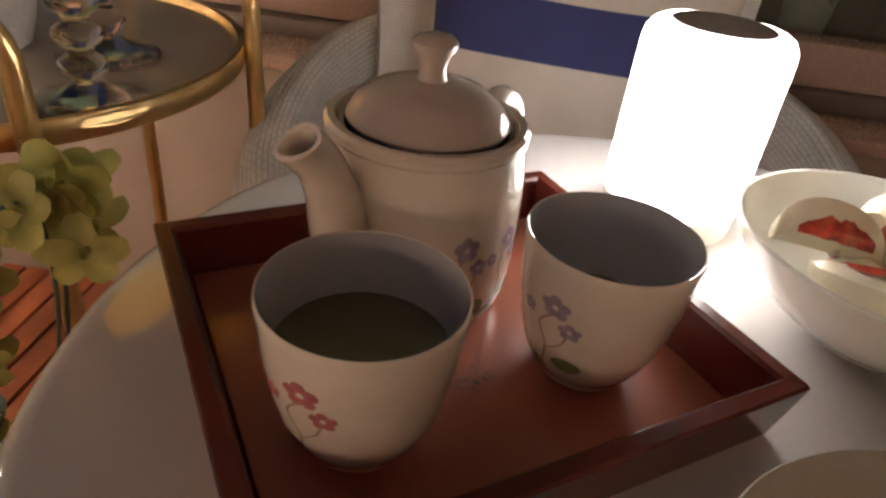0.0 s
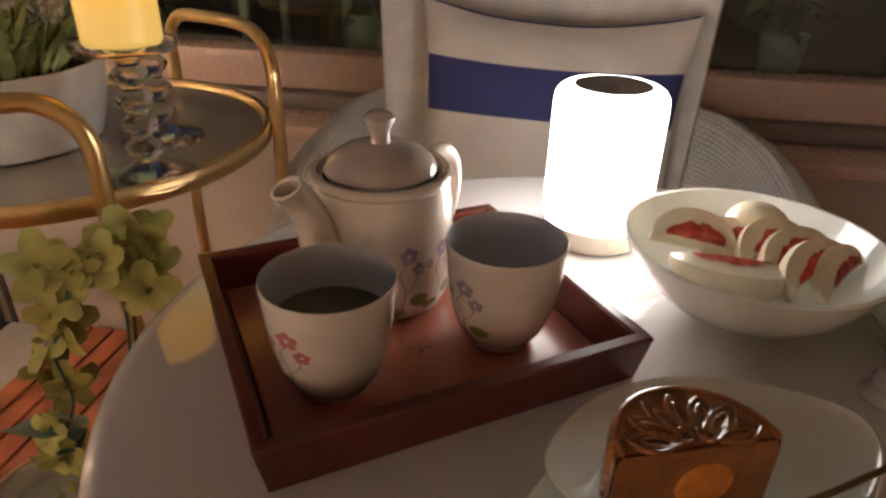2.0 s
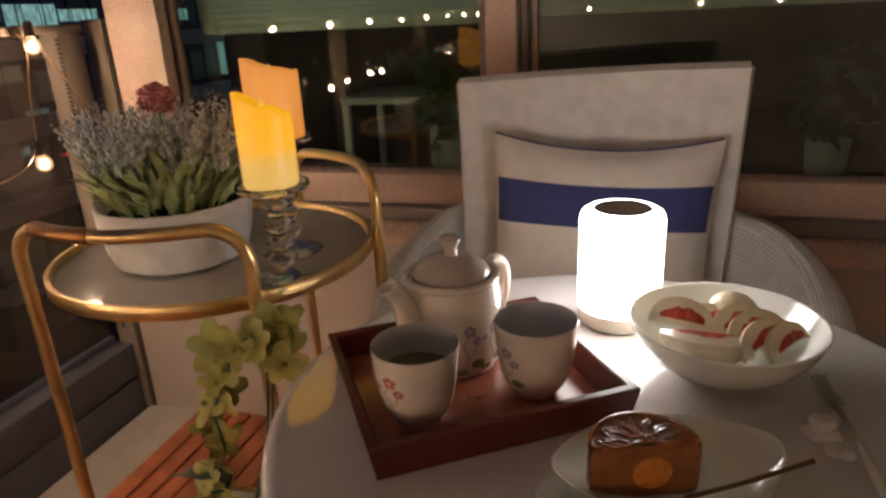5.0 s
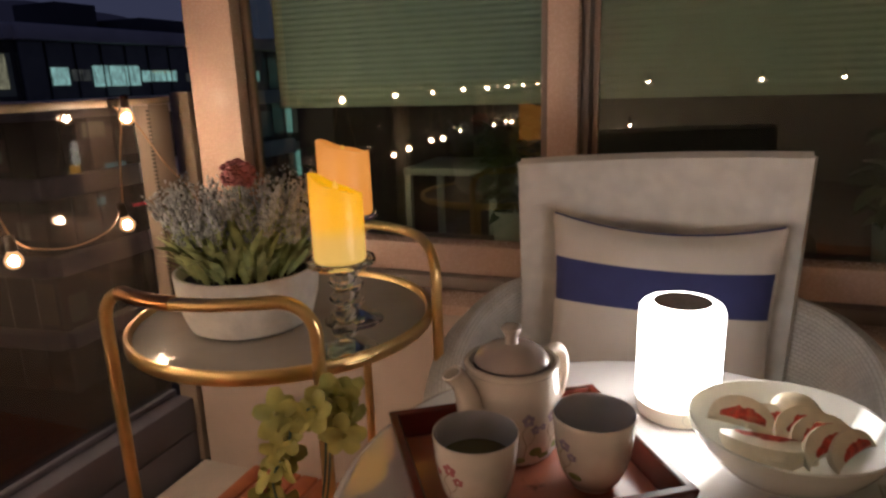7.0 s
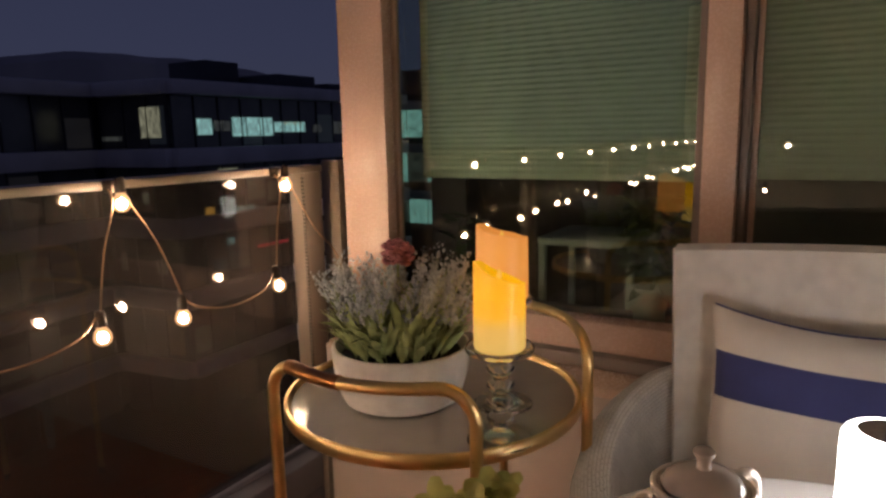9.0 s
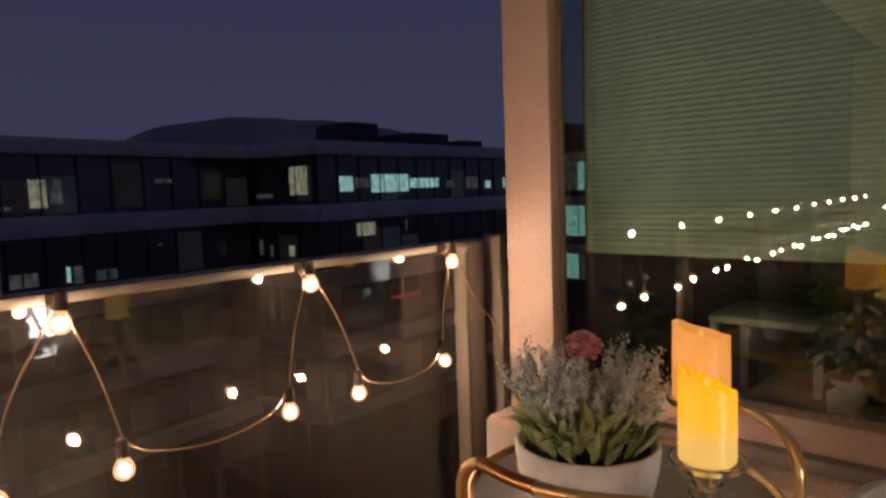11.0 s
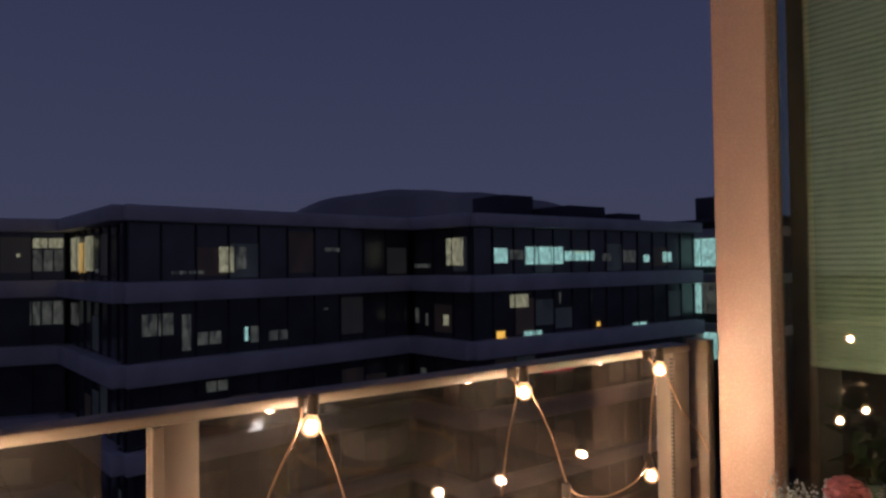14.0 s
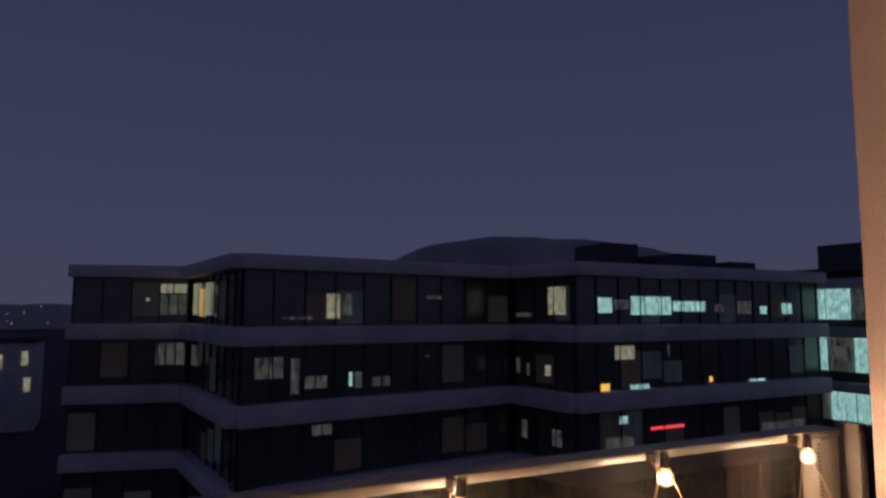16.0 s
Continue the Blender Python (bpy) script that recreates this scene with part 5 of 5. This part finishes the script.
def facade(p, q, over=0.5):
    """Parapet bands, glass strips and mullions of one straight side."""
    a, c = Vector(PLAN[p]), Vector(PLAN[q])
    d = c - a
    ln = d.length
    m = Matrix.Translation((a.x, a.y, 0)) @ Matrix.Rotation(math.atan2(d.y, d.x), 4, "Z")
    for i, (zt, zb) in enumerate(LEV):
        part("parapet", boxed((-0.02, -over, zb), (ln + 0.02, 1.2, zt), 0.05), SLAB, bld, at=m)
        nxt = LEV[i + 1][0] if i + 1 < len(LEV) else -14.0
        part("glazing", boxed((0.05, 0.25, nxt + 0.01), (ln - 0.05, 0.45, zb - 0.01)), CURTAIN, bld, "dark curtain-wall glass", at=m, smooth=False)
        k = int(ln / 1.55)
        mh = finish(boxed((-0.035, 0.17, nxt + 0.01), (0.035, 0.249, zb - 0.01)), "mullion", MULLION, False)
        for j in range(k + 1):
            o = new("mullion", mh)
            o.parent = bld
            o.matrix_basis = m @ Matrix.Translation((0.1 + (ln - 0.2) * j / k, 0, 0))
        for j in range(k):
            if i < 4 and BLD.random() < 0.32:
                w, hgt = (ln - 0.2) / k, zb - nxt
                z0 = nxt + hgt * BLD.uniform(0.03, 0.2)
                part("dim_window", boxed((0.16 + w * j, 0.225, z0), (0.04 + w * (j + 1), 0.247, min(zb - 0.05, z0 + hgt * BLD.uniform(0.4, 0.8)))), BLD.choice(FAINT), bld, smooth=False, at=m)
    return m, ln


def lit(mf, u0, u1, z0, z1, mt, cols=1):
    """Lit rooms seen through the glass, bay by bay."""
    m, ln = mf
    w = (u1 - u0) * ln
    for i in range(cols):
        a, c = u0 * ln + w * i / cols + 0.05, u0 * ln + w * (i + 1) / cols - 0.05
        if c - a > 0.03:
            part("lit_window", boxed((a, 0.19, min(z0, z1) + 0.2), (c, 0.246, max(z0, z1) + 0.2)), mt, bld, smooth=False, at=m)


fAB, fCA, fDC, fED, fFE = facade("A", "B"), facade("C", "A"), facade("D", "C"), facade("E", "D"), facade("F", "E")
for u0, u1, z0, z1, mt, n in ((0.085, 0.135, 1.25, 2.1, LIT_COOL, 1), (0.14, 0.195, 1.45, 2.0, LIT_DIM, 2), (0.20, 0.35, 1.15, 2.2, LIT_COOL, 3), (0.355, 0.485, 1.35, 1.95, LIT_COOL, 3), (0.39, 0.47, 1.8, 1.95, LIT_WARM, 2), (0.52, 0.56, 1.3, 1.8, LIT_DIM, 1),
                             (0.613, 0.68, 1.2, 2.0, LIT_DIM, 2), (0.72, 0.75, 1.2, 1.7, LIT_COOL, 1), (0.82, 0.87, 1.2, 1.9, LIT_COOL, 1), (0.14, 0.21, -1.35, -0.6, LIT_WARM, 1), (0.09, 0.122, -3.05, -2.65, LIT_AMBER, 1),
                             (0.19, 0.26, -3.05, -2.8, LIT_COOL, 2), (0.66, 0.73, -3.05, -2.9, LIT_COOL, 2), (0.33, 0.338, -1.3, -0.6, LIT_DIM, 1), (0.46, 0.468, -1.3, -0.7, LIT_DIM, 1), (0.15, 0.18, -4.9, -4.5, LIT_COOL, 1), (0.26, 0.39, -5.4, -5.25, LIT_RED, 1), (0.10, 0.20, -6.3, -5.6, LIT_DIM, 2), (0.70, 0.90, -6.2, -5.7, LIT_DIM, 3), (0.49, 0.505, -2.9, -2.6, LIT_AMBER, 1)):
    lit(fAB, u0, u1, z0, z1, mt, n)
for u0, u1, z0, z1, mt, n in ((0.56, 0.84, 1.15, 2.7, LIT_WARM, 1), (0.0, 0.3, 1.02, 1.25, LIT_DIM, 1), (0.02, 0.09, -2.3, -1.4, LIT_DIM, 1), (0.2, 0.25, -2.4, -1.7, LIT_DIM, 1), (0.5, 0.6, -2.3, -1.7, LIT_WARM, 1), (0.1, 0.2, -6.0, -5.0, LIT_DIM, 1), (0.6, 0.75, -6.1, -5.2, LIT_DIM, 1)):
    lit(fCA, u0, u1, z0, z1, mt, n)
for u0, u1, z0, z1, mt, n in ((0.24, 0.29, 0.95, 2.2, LIT_WARM, 1), (0.292, 0.33, 1.1, 2.2, LIT_DIM, 1), (0.60, 0.67, 2.0, 2.2, LIT_DIM, 1), (0.10, 0.2, 0.9, 1.05, LIT_DIM, 2), (0.02, 0.11, -1.9, -0.9, LIT_DIM, 2), (0.34, 0.37, -2.6, -1.8, LIT_DIM, 1), (0.32, 0.335, -2.5, -1.8, LIT_COOL, 1),
                             (0.17, 0.25, -2.5, -1.9, LIT_DIM, 2), (0.20, 0.27, -4.8, -4.3, LIT_DIM, 2), (0.13, 0.16, -2.7, -1.0, LIT_DIM, 1), (0.40, 0.47, -2.6, -2.1, LIT_DIM, 2), (0.60, 0.62, -1.2, -1.1, LIT_DIM, 1)):
    lit(fDC, u0 + 0.03, u1 + 0.03, z0, z1, mt, n)
for u0, u1, z0, z1, mt, n in ((0.02, 0.18, 1.1, 2.95, LIT_WARM, 2), (0.18, 0.30, 1.0, 2.6, LIT_AMBER_DIM, 1), (0.30, 0.44, 1.1, 2.9, LIT_WARM, 2), (0.02, 0.16, -1.9, -0.7, LIT_DIM, 2), (0.5, 0.56, 1.0, 1.2, LIT_DIM, 1)):
    lit(fED, u0, u1, z0, z1, mt, n)
for u0, u1, z0, z1, mt, n in ((0.74, 0.98, 2.4, 2.95, LIT_WARM, 2), (0.74, 0.98, 1.1, 2.3, LIT_DIM, 3), (0.72, 0.98, -1.9, -0.6, LIT_DIM, 3), (0.62, 0.66, 1.9, 2.1, LIT_WARM, 1)):
    lit(fFE, u0, u1, z0, z1, mt, n)
bm = bmesh.new()
pl = [PLAN[k] for k in "BACDEF"] + [(-70, -4), (-70, 50)]
lo = [bm.verts.new((x - 0.65, y + 0.65, -13.9)) for x, y in pl]
hi = [bm.verts.new((x - 0.65, y + 0.65, 4.1)) for x, y in pl]
bm.faces.new(hi)
for i in range(len(pl)):
    j = (i + 1) % len(pl)
    bm.faces.new((lo[i], lo[j], hi[j], hi[i]))
part("core", bm, MULLION, bld, "dark roof and core", smooth=False)
for x0, y0, x1, y1, h in ((-40.5, 31.2, -36.8, 34.2, 6.5), (-38.5, 34.6, -33.6, 38.6, 5.6), (-36.0, 38.9, -32.6, 41.5, 5.1)):
    part("roof_plant", boxed((x0, y0, 4.11), (x1, y1, h), 0.06), ROOFTOP, bld, "dark rooftop plant room")
nb = thing("glass_annex", "brightly lit glazed annex at the end of the block", "building")
for i, (z0, z1) in enumerate(((1.0, 3.2), (-2.7, -0.3), (-6.2, -4.2))):
    part("floor_slab", boxed((-36, 46.5, z1 + 0.02), (-25.2, 58, z1 + 0.75), 0.05), SLAB, nb)
    for j in range(5):
        part("lit_window", boxed((-34.6 + j * 1.9, 46.6, z0), (-32.9 + j * 1.9, 46.8, z1)), LIT_COOL if (i + j) % 3 else LIT_DIM, nb, smooth=False)
part("roof", boxed((-36.4, 46.2, 4.4), (-24.8, 58, 4.7), 0.05), ROOFTOP, nb)
part("core", boxed((-35.9, 46.9, -14), (-25.3, 57.9, 4.39)), MULLION, nb)
part("roof_box", boxed((-32.2, 48, 4.71), (-29.0, 52, 6.6), 0.05), ROOFTOP, nb)
tw = thing("far_tower", "distant dark tower with coloured sign lights", "tower")
part("shaft", boxed((-66, 132, -14), (-58, 140, 22.5), 0.1), ROOFTOP, tw)
part("sign", boxed((-63.5, 131.7, 19.5), (-61.5, 131.95, 21.5)), LIT_RED, tw)
part("sign", boxed((-64, 131.7, 22.0), (-60.5, 131.95, 22.4)), LIT_COOL, tw)
for i in range(9):
    part("lit_window", boxed((-65 + (i % 3) * 2.2, 131.75, -6 + i * 2.2), (-63.6 + (i % 3) * 2.2, 131.95, -4.6 + i * 2.2)), LIT_COOL, tw)


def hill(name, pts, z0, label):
    """A ridge of uneven height along a line of (x, y, height); its material glows as haze."""
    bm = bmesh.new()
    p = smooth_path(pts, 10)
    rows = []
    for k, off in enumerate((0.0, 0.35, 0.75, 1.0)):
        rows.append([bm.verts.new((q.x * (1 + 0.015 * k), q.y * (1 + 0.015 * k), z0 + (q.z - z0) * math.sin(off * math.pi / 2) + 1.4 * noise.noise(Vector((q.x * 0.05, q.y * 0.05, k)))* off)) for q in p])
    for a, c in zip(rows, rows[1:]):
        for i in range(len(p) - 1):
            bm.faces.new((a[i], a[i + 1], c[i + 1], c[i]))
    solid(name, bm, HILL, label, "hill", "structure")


hill("hill", [(-400, 120, 6), (-378, 148, 30), (-362, 168, 42), (-343, 204, 49), (-318, 240, 47), (-296, 268, 43), (-268, 295, 33), (-240, 320, 18), (-200, 345, 6)], -14, "wooded hill on the horizon with a hazy glow")
hill("backdrop", [(-640, -320, 6), (-660, -200, 10), (-680, -80, 8), (-660, 40, 9), (-620, 140, 6), (-560, 260, 8), (-430, 420, 9), (-250, 560, 10), (-60, 640, 8)], -14, "low skyline in the distance with a hazy glow")
house = thing("far_house", "dim plastered house beyond the office block", "house")
part("wall", boxed((-112, -16, -14), (-102, -8.6, -2.5), 0.1), SLAB, house)
part("roof", boxed((-112.5, -16.5, -2.49), (-101.5, -8.2, -1.9), 0.1), ROOFTOP, house)
for y, z in ((-10.0, -4.6), (-9.6, -8.0), (-12.8, -5.0)):
    part("window", boxed((-101.98, y - 0.35, z - 0.9), (-101.9, y + 0.35, z + 0.9)), LIT_WARM, house, smooth=False)
rnd = random.Random(77)
bm = bmesh.new()
for i in range(46):
    d, az = rnd.uniform(220, 520), rnd.uniform(-14, 2)
    s = d * rnd.uniform(0.0003, 0.0008)
    zc = -9 + d * rnd.uniform(0.012, 0.034)
    box(bm, (-d, math.tan(radians(az)) * d, zc), (-d + 0.1, math.tan(radians(az)) * d + s * 1.6, zc + s))
solid("city_lights", bm, LIT_AMBER, "scattered far street and window lights", "lights", "stuff", smooth=False)

# ---------------------------------------------------------------- deck boards
deck = thing("wood_decking", "reddish acacia deck boards over the balcony floor", "decking", kind="structure")
part("underlay", boxed((-0.955, -1.9, -0.0745), (1.5, 1.342, DECKZ - 0.014)), GAP, deck, smooth=False)
PITCH = 0.062
board_me = {}
for ln in (0.80, 1.20):
    bm = boxed((-PITCH / 2 + 0.004, 0.0, -0.0135), (PITCH / 2 - 0.004, ln - 0.004, 0.0), 0.0025)
    board_me[ln] = finish(bm, "board", DECK)
for i in range(40):
    x = -0.950 + PITCH / 2 + i * PITCH
    y = 1.34
    for k in range(3):
        ln = 0.80 if (i + k) % 3 == 0 else 1.20
        y -= ln
        if y < -1.9:
            break
        o = new("board", board_me[ln])
        o.parent = deck
        o.matrix_basis = pose(x, y, DECKZ)
